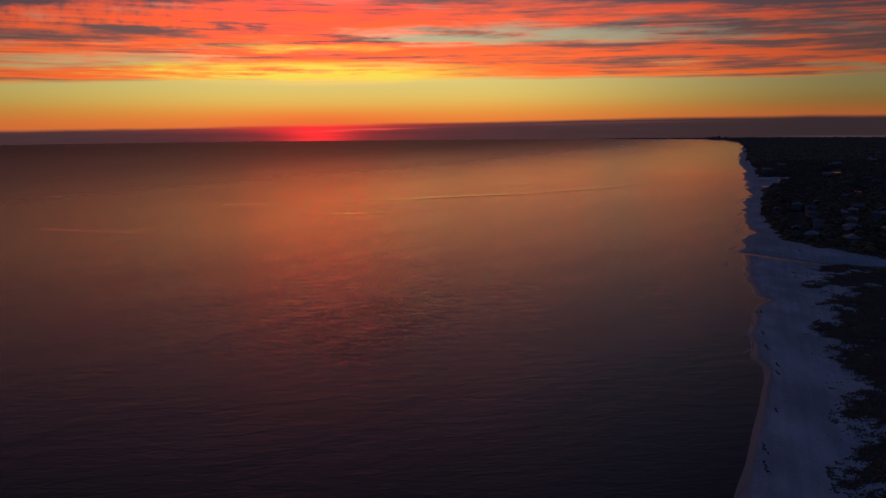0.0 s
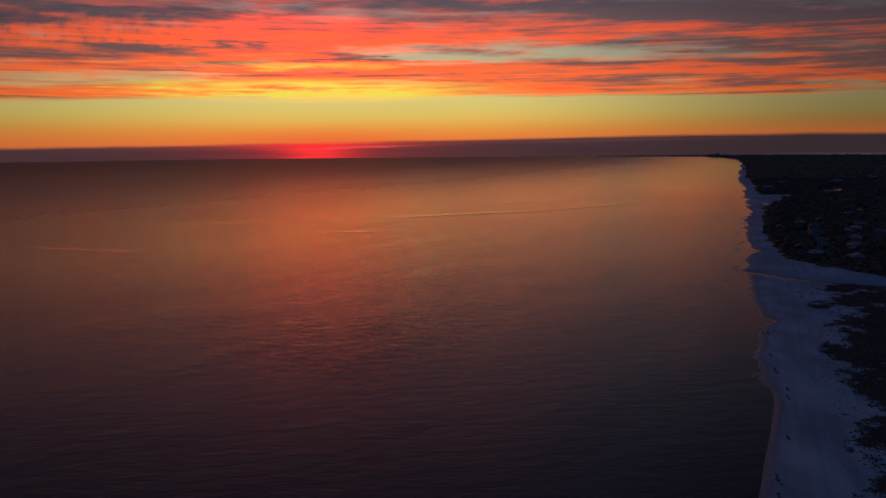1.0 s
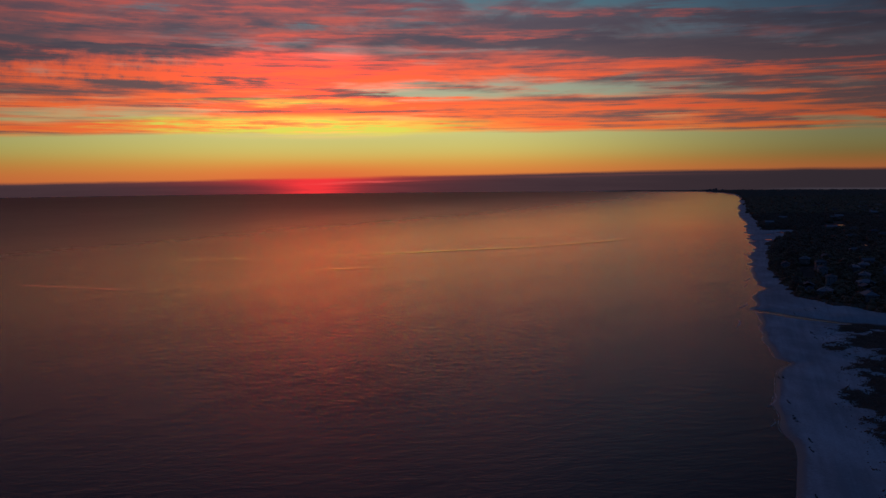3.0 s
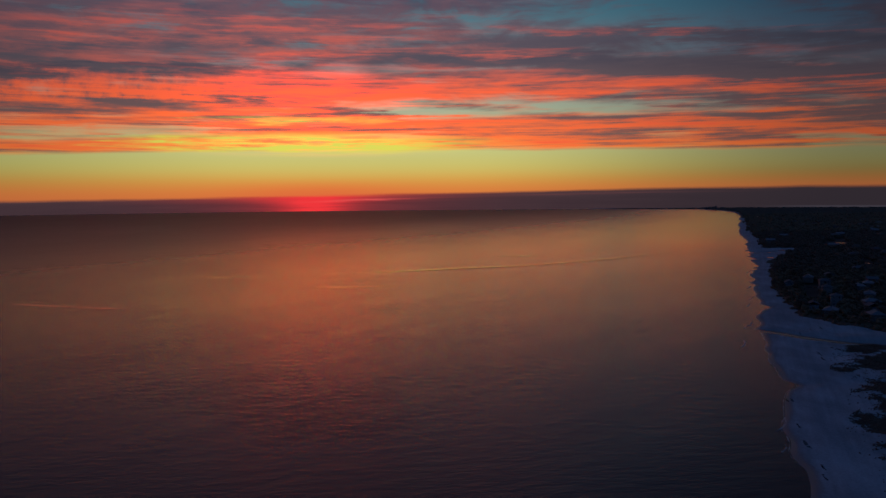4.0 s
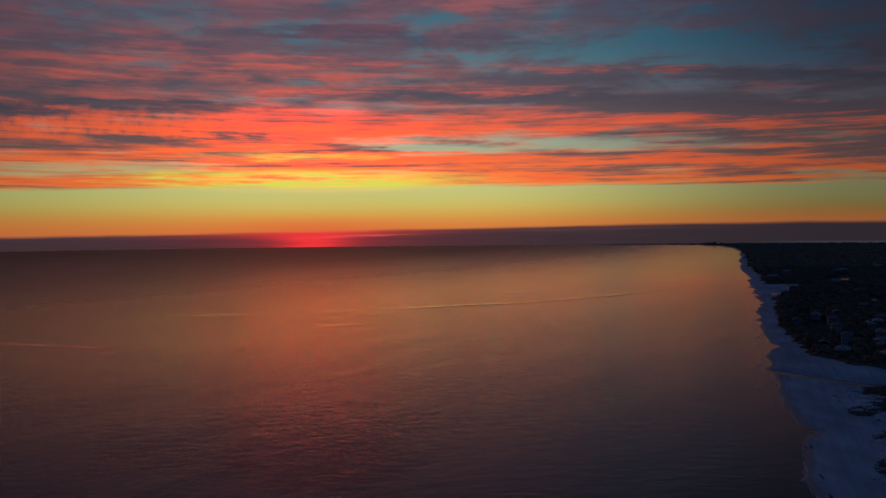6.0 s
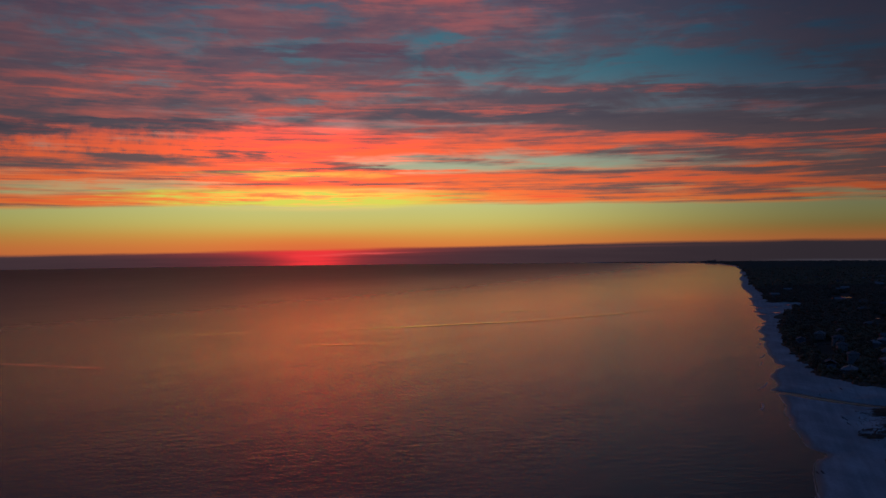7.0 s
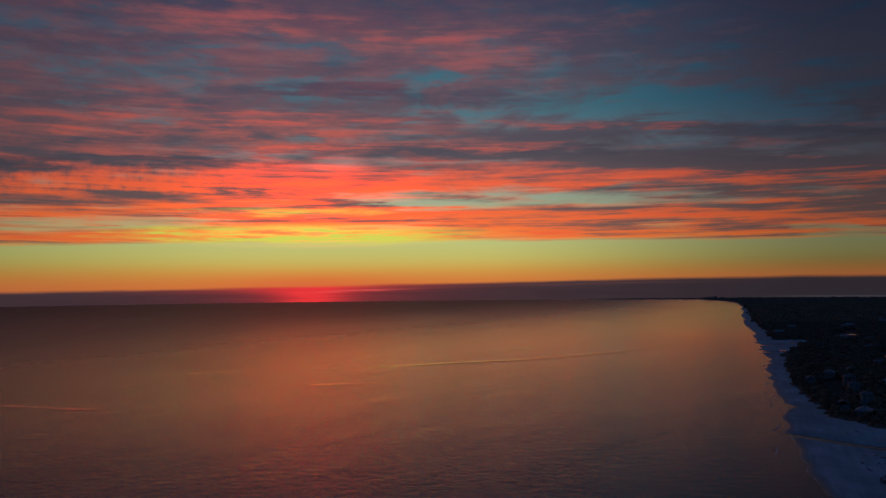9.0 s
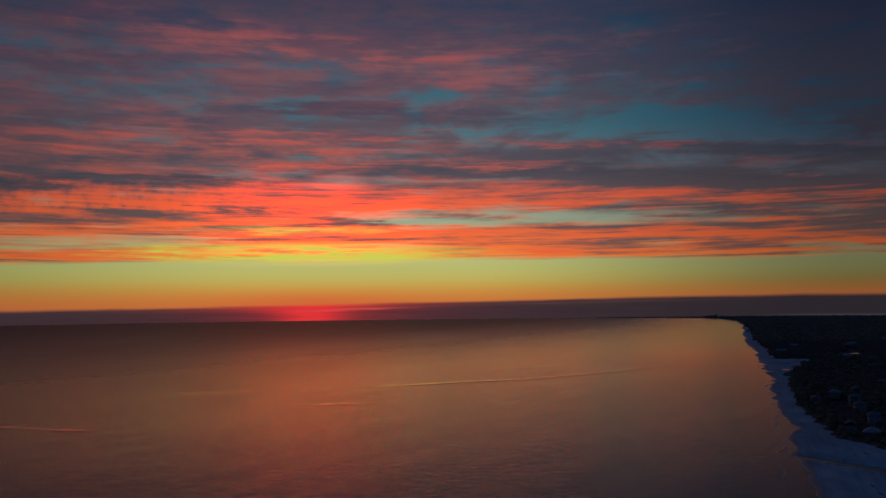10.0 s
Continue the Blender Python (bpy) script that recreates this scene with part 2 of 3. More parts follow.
line_v, line_h = (el - 1.06 - (az - 10.0) * 0.012 + (haze - 0.5) * 0.12) * 16.0, (az - 11.0) * 0.16
line = ((line_v * line_v + line_h * line_h) * -1.0).op("EXPONENT")
bank_colour = blend(wt, (line * (layers * 1.6 - 0.45)).clip(), bank_colour, tone(122, 66, 62))
far_bay = el.step(0.08, 0.13) * el.step(0.19, 0.25, 1.0, 0.0) * az.step(20.0, 25.0, 0.0, 0.7)
bank_colour = blend(wt, far_bay, bank_colour, tone(64, 56, 62))
sky = blend(wt, bank, sky, bank_colour)

# away from the sunset the sky falls to blue dusk
back = ramp(wt, height, [(0.0, tone(44, 52, 78)), (15.0 / 90, tone(30, 49, 84)), (1.0, tone(14, 39, 71))])
turn = off.op("ABSOLUTE")
turn = turn.op("MINIMUM", 360.0 - turn)
sky = blend(wt, turn.step(38.0, 105.0), sky, back)
sky = blend(wt, (el * -1.0).step(0.0, 0.4), sky, tone(30, 26, 32))

# thin scattered daylight from the atmosphere itself
air = wt.nodes.new("ShaderNodeTexSky")
air.sky_type, air.sun_disc = "NISHITA", False
air.sun_elevation, air.sun_rotation = radians(-2.0), radians(SUN_SIDE)
back_a, back_b = wt.nodes.new("ShaderNodeBackground"), wt.nodes.new("ShaderNodeBackground")
wt.links.new(sky, back_a.inputs[0])
wt.links.new(air.outputs[0], back_b.inputs[0])
back_a.inputs[1].default_value, back_b.inputs[1].default_value = 1.0, 0.02
both, out = wt.nodes.new("ShaderNodeAddShader"), wt.nodes.new("ShaderNodeOutputWorld")
wt.links.new(back_a.outputs[0], both.inputs[0])
wt.links.new(back_b.outputs[0], both.inputs[1])
wt.links.new(both.outputs[0], out.inputs[0])
world.cycles.sampling_method = "MANUAL"
world.cycles.sample_map_resolution = 1024


# ---------------------------------------------------------------- materials
def material(name, rough=0.8, metal=0.0):
    m = bpy.data.materials.new(name)
    m.use_nodes = True
    tree = m.node_tree
    shader = tree.nodes["Principled BSDF"]
    shader.inputs["Roughness"].default_value, shader.inputs["Metallic"].default_value = rough, metal
    return m, tree, shader


def place(tree):
    return tree.nodes.new("ShaderNodeNewGeometry").outputs["Position"]


def bump(tree, shader, value, strength, distance):
    node = tree.nodes.new("ShaderNodeBump")
    node.inputs["Strength"].default_value, node.inputs["Distance"].default_value = strength, distance
    feed(tree, node.inputs["Height"], value)
    tree.links.new(node.outputs[0], shader.inputs["Normal"])


def plain(name, dark_colour, light_colour, rough, scale, relief=0.02, metal=0.0):
    """A weathered surface: two tones mixed at two scales, with fine relief."""
    m, tree, shader = material(name, rough, metal)
    where = tree.nodes.new("ShaderNodeTexCoord").outputs["Object"]
    mixed = cloudy(tree, where, scale, 6.0, 0.6) * 0.6 + cloudy(tree, where, scale * 9, 3.0) * 0.4
    own = tree.nodes.new("ShaderNodeObjectInfo").outputs["Random"]
    mixed = mixed + (Value(tree, own) - 0.5) * 0.35
    feed(tree, shader.inputs["Base Color"], blend(tree, mixed.step(0.3, 0.7), (*dark_colour, 1), (*light_colour, 1)))
    bump(tree, shader, cloudy(tree, where, scale * 6, 4.0), 0.4, relief)
    return m


# sea: wind-ruffled far out, calmer towards the shore, long slicks
SEA, tree, shader = material("sea_water", 0.2)
pos = place(tree)
px, py, pz = split3(tree, pos)
shore_off = (px - py * 0.37 + 6.0) * -1.0
patch = cloudy(tree, join3(tree, px * 0.004, py * 0.0022, 0.0), 1.0, 5.0, 0.6, 0.8)
along, across = px * 0.58 + py * 0.81, py * 0.58 - px * 0.81
streaks = cloudy(tree, join3(tree, along * 0.003, across * 0.012, 0.0), 1.0, 5.0, 0.6, 0.4)
calm = shore_off.step(60.0, 800.0, 1.0, 0.0)
range_out = (px * px + py * py).op("SQRT")
ruffled = range_out.step(900.0, 4000.0) * (1.0 - calm * 0.75)
fine = cloudy(tree, join3(tree, px * 0.010 + py * 0.003, py * 0.075 - px * 0.014, 9.0), 1.0, 4.0, 0.65, 0.2)
rough = range_out.step(250.0, 900.0, 0.29, 0.215) + ruffled * 0.11 - calm * 0.10 + shore_off.step(450.0, 1500.0) * 0.11 + (patch - 0.5) * 0.05 + (streaks - 0.5) * range_out.step(500.0, 1300.0, 0.07, 0.02) + (fine - 0.5) * 0.06
feed(tree, shader.inputs["Roughness"], rough)
shader.inputs["Base Color"].default_value = (0.018, 0.0155, 0.021, 1)
shader.inputs["IOR"].default_value = 1.333
feed(tree, shader.inputs["Specular IOR Level"], 0.36 + calm * 0.17 - range_out.step(1600.0, 4700.0, 0.0, 0.16) * (1.0 - calm))
swell = cloudy(tree, join3(tree, along * 0.006, across * 0.022, 0.0), 1.0, 3.0, 0.5, 0.6)
chop = cloudy(tree, join3(tree, px * 0.24 + py * 0.10, py * 0.62 - px * 0.10, 0.0), 1.0, 3.0, 0.6, 0.3) * 0.65
middle = cloudy(tree, join3(tree, px * 0.085 + py * 0.03, py * 0.15 - px * 0.03, 4.0), 1.0, 3.0, 0.6, 0.3) * 1.15
bump(tree, shader, (swell * 2.2 + chop + middle) * range_out.step(150.0, 650.0, 0.75, 1.0) * range_out.step(700.0, 1700.0, 1.0, 0.0), 0.19, 1.0)

SLICK, tree, shader = material("slick_water", 0.05)
shader.inputs["Base Color"].default_value = (0.03, 0.028, 0.026, 1)
shader.inputs["IOR"].default_value = 1.333
bump(tree, shader, cloudy(tree, place(tree), 0.4, 3.0), 0.2, 0.2)

FILM, tree, shader = material("oily_film", 0.10)
shader.inputs["Base Color"].default_value = (0.03, 0.028, 0.026, 1)
shader.inputs["IOR"].default_value = 1.333
bump(tree, shader, cloudy(tree, place(tree), 0.2, 3.0), 0.1, 0.2)

FOAM = plain("sea_foam", (0.62, 0.60, 0.58), (0.85, 0.83, 0.80), 0.35, 0.5, 0.02)

# white quartz sand, wet and dark at the waterline, leaf litter under the woods
SAND, tree, shader = material("quartz_sand", 0.9)
pos = place(tree)
px, py, pz = split3(tree, pos)
grain = cloudy(tree, pos, 0.9, 6.0, 0.65)
drift = cloudy(tree, join3(tree, px * 0.05, py * 0.02, 0.0), 1.0, 4.0)
trail = cloudy(tree, join3(tree, (px - py * 0.37) * 0.25, py * 0.012, 0.0), 1.0, 3.0)
sand = blend(tree, (drift * 0.5 + grain * 0.3 + trail * 0.25).step(0.4, 0.70), (0.29, 0.345, 0.36, 1), (0.56, 0.645, 0.66, 1))
wet = (pz + (grain - 0.5) * 0.25).step(0.06, 0.44, 1.0, 0.0)
sand = blend(tree, wet, sand, (0.25, 0.215, 0.205, 1))
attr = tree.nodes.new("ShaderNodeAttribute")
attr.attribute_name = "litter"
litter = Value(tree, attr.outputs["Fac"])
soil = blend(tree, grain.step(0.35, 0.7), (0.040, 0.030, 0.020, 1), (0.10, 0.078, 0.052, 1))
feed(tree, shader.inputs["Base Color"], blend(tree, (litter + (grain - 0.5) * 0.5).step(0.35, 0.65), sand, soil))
feed(tree, shader.inputs["Roughness"], wet.step(0.2, 1.0, 0.9, 0.34))
bump(tree, shader, grain + trail * 0.6, 0.5, 0.25)

LEAVES = []
for nm, a, b in (("oak_leaves", (0.014, 0.013, 0.007), (0.040, 0.037, 0.018)), ("pine_needles", (0.012, 0.011, 0.007), (0.033, 0.032, 0.018))):
    LEAVES.append(plain(nm, (9.0 * a[0], 7.2 * a[1], 7.4 * a[2]), (4.9 * b[0], 3.9 * b[1], 4.2 * b[2]), 0.85, 0.5, 0.15))
SCRUB = plain("dune_scrub", (0.085, 0.058, 0.036), (0.19, 0.135, 0.085), 0.9, 0.6, 0.1)
WRACK = plain("beach_wrack", (0.020, 0.016, 0.012), (0.06, 0.05, 0.035), 0.9, 2.0, 0.03)
BARK = plain("bark", (0.04, 0.03, 0.022), (0.11, 0.085, 0.06), 0.95, 3.0, 0.05)
WALLS = [plain("pale_siding", (0.16, 0.16, 0.155), (0.25, 0.25, 0.24), 0.7, 1.2), plain("tan_siding", (0.15, 0.12, 0.09), (0.22, 0.18, 0.14), 0.7, 1.2),
         plain("blue_grey_siding", (0.13, 0.16, 0.19), (0.21, 0.25, 0.29), 0.7, 1.2)]
ROOFS = [plain("pale_metal_roof", (0.15, 0.16, 0.17), (0.25, 0.26, 0.28), 0.55, 0.8), plain("grey_shingle_roof", (0.10, 0.10, 0.11), (0.18, 0.18, 0.19), 0.85, 1.5),
         plain("brown_shingle_roof", (0.08, 0.06, 0.05), (0.15, 0.12, 0.10), 0.85, 1.5)]
TRIM = plain("white_trim", (0.55, 0.55, 0.54), (0.72, 0.72, 0.70), 0.5, 2.0)
DECKING = plain("weathered_boards", (0.14, 0.12, 0.10), (0.24, 0.21, 0.18), 0.85, 2.0)
GLASS, tree, shader = material("window_glass", 0.06)
shader.inputs["Base Color"].default_value = (0.015, 0.018, 0.02, 1)
CONCRETE = plain("pale_concrete", (0.12, 0.12, 0.12), (0.20, 0.20, 0.19), 0.8, 0.2)

# ---------------------------------------------------------------- plan of the coast
SHORE = [(-600, -235), (-100, -40), (100, 30), (221, 82), (254, 97), (285, 112), (312, 124), (330, 131), (352, 135), (380, 144), (428, 164), (461, 179), (493, 185), (530, 198), (591, 215), (632, 227),
         (697, 256), (745, 276), (792, 289), (889, 326), (1012, 368), (1130, 414), (1243, 452), (1397, 508), (1722, 620), (1924, 686), (2127, 752),
         (2427, 862), (3208, 1148), (3640, 1296), (3990, 1387), (4280, 1430), (4480, 1440), (4600, 1410), (4690, 1280), (4725, 1160), (4740, 1060), (4900, 700)]
SY, SX = np.array([s[0] for s in SHORE], float), np.array([s[1] for s in SHORE], float)


def shore(y):
    """Where the waterline runs: its x at each y, with beach cusps that the swell has cut."""
    y = np.asarray(y, float)
    cusp = (4.2 + 2.4 * np.sin(y / 83.0)) * np.sqrt(np.sin(y / 31.0 + 1.6 * np.sin(y / 71.0)) ** 2 + 0.04) - 2.7 + 2.4 * np.sin(y / 11.0 + 2.0 * np.sin(y / 29.0)) * np.sin(y / 47.0)
    point = 6.0 * np.exp(-((y - 459) / 9.0) ** 2) + 7.0 * np.exp(-((y - 744) / 14.0) ** 2) - 4.0 * np.exp(-((y - 636) / 10.0) ** 2)
    return np.interp(y, SY, SX) + cusp * np.interp(y, [200, 420, 600, 900, 2000], [0.25, 0.5, 1.0, 1.1, 1.8]) + point


# width of open sand between the waterline and the woods or dune scrub
BEACH = [(-600, 30), (211, 27), (300, 29), (374, 29), (438, 35), (492, 34), (553, 42), (562, 106), (573, 99), (597, 85), (619, 73), (654, 48), (685, 36), (750, 23),
         (837, 22), (1010, 25), (1200, 22), (1225, 42), (1300, 52), (1340, 62), (1380, 92), (1430, 84), (1465, 30), (1573, 26), (2240, 30), (3073, 20), (4900, 15)]
BY, BW = np.array([b[0] for b in BEACH], float), np.array([b[1] for b in BEACH], float)
CREEK = [(222, 631), (232, 622), (250, 591), (264, 575), (288, 561), (340, 545), (420, 520), (520, 500)]
OUTFALL = [(448, 1240), (470, 1243), (494, 1247), (520, 1252)]
INLET = [(500, 1362), (524, 1366), (556, 1388), (600, 1400)]


def from_line(x, y, line):
    """Distance of points from a bent line."""
    best = np.full(np.shape(x), 1e9)
    for (ax, ay), (bx, by) in zip(line, line[1:]):
        ux, uy = bx - ax, by - ay
        k = np.clip(((x - ax) * ux + (y - ay) * uy) / (ux * ux + uy * uy), 0, 1)
        best = np.minimum(best, np.hypot(x - ax - k * ux, y - ay - k * uy))
    return best


def ripple(x, y, size, seed):
    """Smooth uneven field from a few crossing waves."""
    rng = np.random.RandomState(seed)
    total = np.zeros(np.shape(x))
    for i in range(9):
        a, k = rng.uniform(0, 6.283), (0.6 + 0.35 * i) / size
        total = total + np.sin((x * math.cos(a) + y * math.sin(a)) * k * 6.283 + rng.uniform(0, 6.283)) / (1 + 0.45 * i)
    return total / 3.0


# ponds behind the beach: x, y, half length, half width
PONDS = [(728, 1542, 9, 9), (704, 1528, 8, 5), (562, 1125, 3.5, 9), (372, 866, 5, 6), (690, 1518, 5, 3),
         (484, 1250, 4.5, 6), (556, 1386, 6, 6)]


def wood_edge(x, y):
    """Above 0 inland of the open sand."""
    d = x - shore(y)
    return d - np.interp(y, BY, BW) + 4.0 * ripple(x, y, 38, 5)


def scrub_mask(x, y, inland):
    """How densely scrub grows on the dunes: above about 0.3 it closes."""
    return ripple(x, y, 30, 13) * 0.75 + ripple(x * 0.6, y, 9, 14) * 0.55 + np.clip(inland / 30, -0.6, 0.85) + np.interp(y, [330, 410, 480], [0.42, 0.3, 0.0]) * np.clip(inland / 12, 0, 1)


def pond_level(x, y):
    d = x - float(shore(y))
    return 1.2 + min(max((d - 20) * 0.03, 0), 1.4) + min(max((d - 60) / 200, 0), 1) * 1.5 + 0.3


def ground_height(x, y):
    d = x - shore(y)
    z = np.where(d < 0, 0.10 * d, np.minimum(0.085 * d, 1.2) + np.clip((d - 20) * 0.03, 0, 1.4))
    z = z + np.where(d > 18, np.clip((d - 18) / 25, 0, 1) * 0.9 * ripple(x, y, 30, 3) + np.clip((d - 60) / 200, 0, 1) * 1.5, 0)
    z = z + np.where((d > 2) & (d < 60), 0.10 * ripple(x, y, 7, 4), 0)
    for line, half in ((CREEK, 2.6), (OUTFALL, 3.0), (INLET, 3.5)):
        away = from_line(x + 1.5 * ripple(x, y, 20, 8), y, line)
        bed = -0.45 + np.clip(away - half, 0, 40) * 0.22
        z = np.where(away < half + 14, np.minimum(z, bed), z)
    for qx, qy, rx, ry in PONDS:
        r = np.hypot((x - qx) / rx, (y - qy) / ry)
        level = pond_level(qx, qy)
        z = np.where(r < 2.2, np.where(r < 1.0, level - 0.5, np.clip(z, level - 0.03, level + 0.1)), z)
    return np.maximum(z, -3.0)


def surface(name, verts, faces, mat, smooth=True):
    me = bpy.data.meshes.new(name)
    me.from_pydata([tuple(v) for v in np.asarray(verts, float)], [], [tuple(f) for f in faces])
    if smooth:
        me.polygons.foreach_set("use_smooth", [True] * len(me.polygons))
    me.materials.append(mat)
    return new(name, me)


RIM = 4850.0
# sea: one round sheet to the horizon
rings = [0] + [20 * 1.16 ** k for k in range(37)] + [RIM]
rings = sorted(r for r in rings if r <= RIM)
verts, faces, seg = [(0, 45, 0)], [], 240
for r in rings[1:]:
    verts += [(r * math.cos(2 * math.pi * k / seg), 45 + r * math.sin(2 * math.pi * k / seg), 0) for k in range(seg)]
for k in range(seg):
    faces.append((0, 1 + k, 1 + (k + 1) % seg))
for j in range(len(rings) - 2):
    for k in range(seg):
        a, b = 1 + j * seg + k, 1 + j * seg + (k + 1) % seg
        faces.append((a, a + seg, b + seg, b))
tagged(surface("water", verts, faces, SEA), "calm open sea with faint ripples reflecting the sunset", "sea", kind="structure")

# land: one sheet from under the waterline to the horizon
ys = np.concatenate([np.arange(-600, 190, 25), np.arange(190, 720, 2.2), np.arange(720, 1000, 4), np.arange(1000, 1700, 6), np.geomspace(1700, 4830, 90)])
ds = np.concatenate([np.arange(-34, -4, 5), np.arange(-4, 60, 1.6), np.arange(60, 150, 4), np.arange(150, 700, 16), np.geomspace(700, 4200, 30)])
gy, gd = np.meshgrid(ys, ds, indexing="ij")
gx = shore(gy) + gd
gz = ground_height(gx, gy)
away = np.hypot(gx, gy - 45)
pull = np.where(away > RIM - 6, (RIM - 6) / away, 1.0)
gx, gy = gx * pull, 45 + (gy - 45) * pull
nr, nc = gx.shape
ids = np.arange(nr * nc).reshape(nr, nc)
quads = np.stack([ids[:-1, :-1], ids[:-1, 1:], ids[1:, 1:], ids[1:, :-1]], -1).reshape(-1, 4)
ground = surface("ground", np.stack([gx, gy, gz], -1).reshape(-1, 3), quads.tolist(), SAND)
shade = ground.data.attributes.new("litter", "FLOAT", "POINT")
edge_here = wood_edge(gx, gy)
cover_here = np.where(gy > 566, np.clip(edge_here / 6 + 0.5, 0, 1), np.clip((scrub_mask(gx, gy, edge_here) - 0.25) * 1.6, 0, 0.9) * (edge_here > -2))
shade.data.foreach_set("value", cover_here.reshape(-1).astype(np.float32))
tagged(ground, "white sand beach rising to low dunes and dark woodland floor", "ground", kind="structure")


# ---------------------------------------------------------------- mesh helpers
def part(name, bm, mat, parent, label=""):
    """Links a bmesh as one mesh object under a thing or a part."""
    me = bpy.data.meshes.new(name)
    bm.to_mesh(me)
    bm.free()
    me.materials.append(mat)
    ob = new(name, me)
    ob.parent = parent
    return tagged(ob, label) if label else ob


def box(bm, x0, y0, z0, x1, y1, z1, bevel=0.0):
    made = bmesh.ops.create_cube(bm, size=1.0, matrix=Matrix.LocRotScale(((x0 + x1) / 2, (y0 + y1) / 2, (z0 + z1) / 2), None, (x1 - x0, y1 - y0, z1 - z0)))
    if bevel:
        edges = {e for v in made["verts"] for e in v.link_edges}
        bmesh.ops.bevel(bm, geom=list(edges), offset=bevel, segments=1, affect="EDGES")
    return bm


def swarm(name, template, tris, spots, sizes, turns, mat):
    """One mesh of many small clumps: a template set down at each spot with its own size and turn."""
    template, tris, spots, sizes = (np.asarray(k, float) for k in (template, tris, spots, sizes))
    tris = tris.astype(int)
    n, nv = len(spots), len(template)
    c, s = np.cos(turns)[:, None], np.sin(turns)[:, None]
    tx, ty, tz = (template[None, :, i] * sizes[:, i:i + 1] for i in range(3))
    verts = np.stack([tx * c - ty * s + spots[:, 0:1], tx * s + ty * c + spots[:, 1:2], tz + spots[:, 2:3]], -1)
    rng = np.random.RandomState(n)
    verts += rng.normal(0, 0.13, verts.shape) * sizes[:, None, :]
    loops = (tris[None] + (np.arange(n) * nv)[:, None, None]).reshape(-1)
    me = bpy.data.meshes.new(name)
    me.vertices.add(n * nv)
    me.vertices.foreach_set("co", verts.reshape(-1).astype(np.float32))
    me.loops.add(len(loops))
    me.loops.foreach_set("vertex_index", loops.astype(np.int32))
    me.polygons.add(len(loops) // 3)
    me.polygons.foreach_set("loop_start", np.arange(0, len(loops), 3, dtype=np.int32))
    me.update(calc_edges=True)
    me.materials.append(mat)
    return me


def ball(sub):
    bm = bmesh.new()
    bmesh.ops.create_icosphere(bm, subdivisions=sub, radius=1.0)
    v, f = [tuple(k.co) for k in bm.verts], [[q.index for q in k.verts] for k in bm.faces]
    bm.free()
    return v, f


BALL_V, BALL_F = ball(1)
BUD_V = [(1, 0, 0), (-1, 0, 0), (0, 1, 0), (0, -1, 0), (0, 0, 1), (0, 0, -1)]
BUD_F = [(0, 2, 4), (2, 1, 4), (1, 3, 4), (3, 0, 4), (2, 0, 5), (1, 2, 5), (3, 1, 5), (0, 3, 5)]


def crown_spots(rng, spots, radius, tall, clumps):
    """Clump centres, sizes and turns for crowns that stand at the given spots."""
    n = len(spots)
    a, r = rng.uniform(0, 6.283, (n, clumps)), np.sqrt(rng.uniform(0.02, 1, (n, clumps)))
    lift = rng.uniform(0, 1, (n, clumps))
    reach = radius[:, None] * (1.05 - 0.55 * lift) * r
    pts = np.stack([spots[:, 0:1] + reach * np.cos(a), spots[:, 1:2] + reach * np.sin(a), spots[:, 2:3] + tall[:, None] * (0.42 + 0.52 * lift)], -1)
    big = radius[:, None] * rng.uniform(0.26, 0.55, (n, clumps))
    size = np.stack([big, big, big * rng.uniform(0.5, 0.85, (n, clumps))], -1)
    return pts.reshape(-1, 3), size.reshape(-1, 3), rng.uniform(0, 6.283, n * clumps)


# ---------------------------------------------------------------- houses
HOUSE_SPOTS = [(415, 839), (374, 758), (348, 862), (372, 838), (392, 812), (300, 702), (298, 668), (330, 726), (352, 712), (338, 684), (318, 640), (408, 780), (374, 690),
               (440, 880), (386, 905), (352, 790), (430, 806), (446, 838), (402, 735), (362, 654), (350, 620), (420, 930), (396, 662)]
FAR_SPOTS = [(798, 2031), (700, 1725), (957, 2034), (998, 1994), (967, 1882), (669, 1370), (666, 1302), (612, 1573), (1011, 2278), (1193, 2462)]


def window(parent, x, y, z, w, h, out):
    """A window on the wall plane y, facing along out (+1 or -1 on y)."""
    bm = bmesh.new()
    for x0, z0, x1, z1 in ((-w / 2, 0, -w / 2 + 0.1, h), (w / 2 - 0.1, 0, w / 2, h), (-w / 2 + 0.1, 0, w / 2 - 0.1, 0.1), (-w / 2 + 0.1, h - 0.1, w / 2 - 0.1, h)):
        box(bm, x + x0, y - 0.05 * out if out > 0 else y - 0.06, z + z0, x + x1, y + 0.06 if out > 0 else y + 0.05, z + z1)
    frame_ob = part("window", bm, TRIM, parent, "white framed window")
    bm = bmesh.new()
    box(bm, x - w / 2 + 0.1, min(y, y + 0.02 * out), z + 0.1, x + w / 2 - 0.1, max(y, y + 0.02 * out), z + h - 0.1)
    part("pane", bm, GLASS, frame_ob)


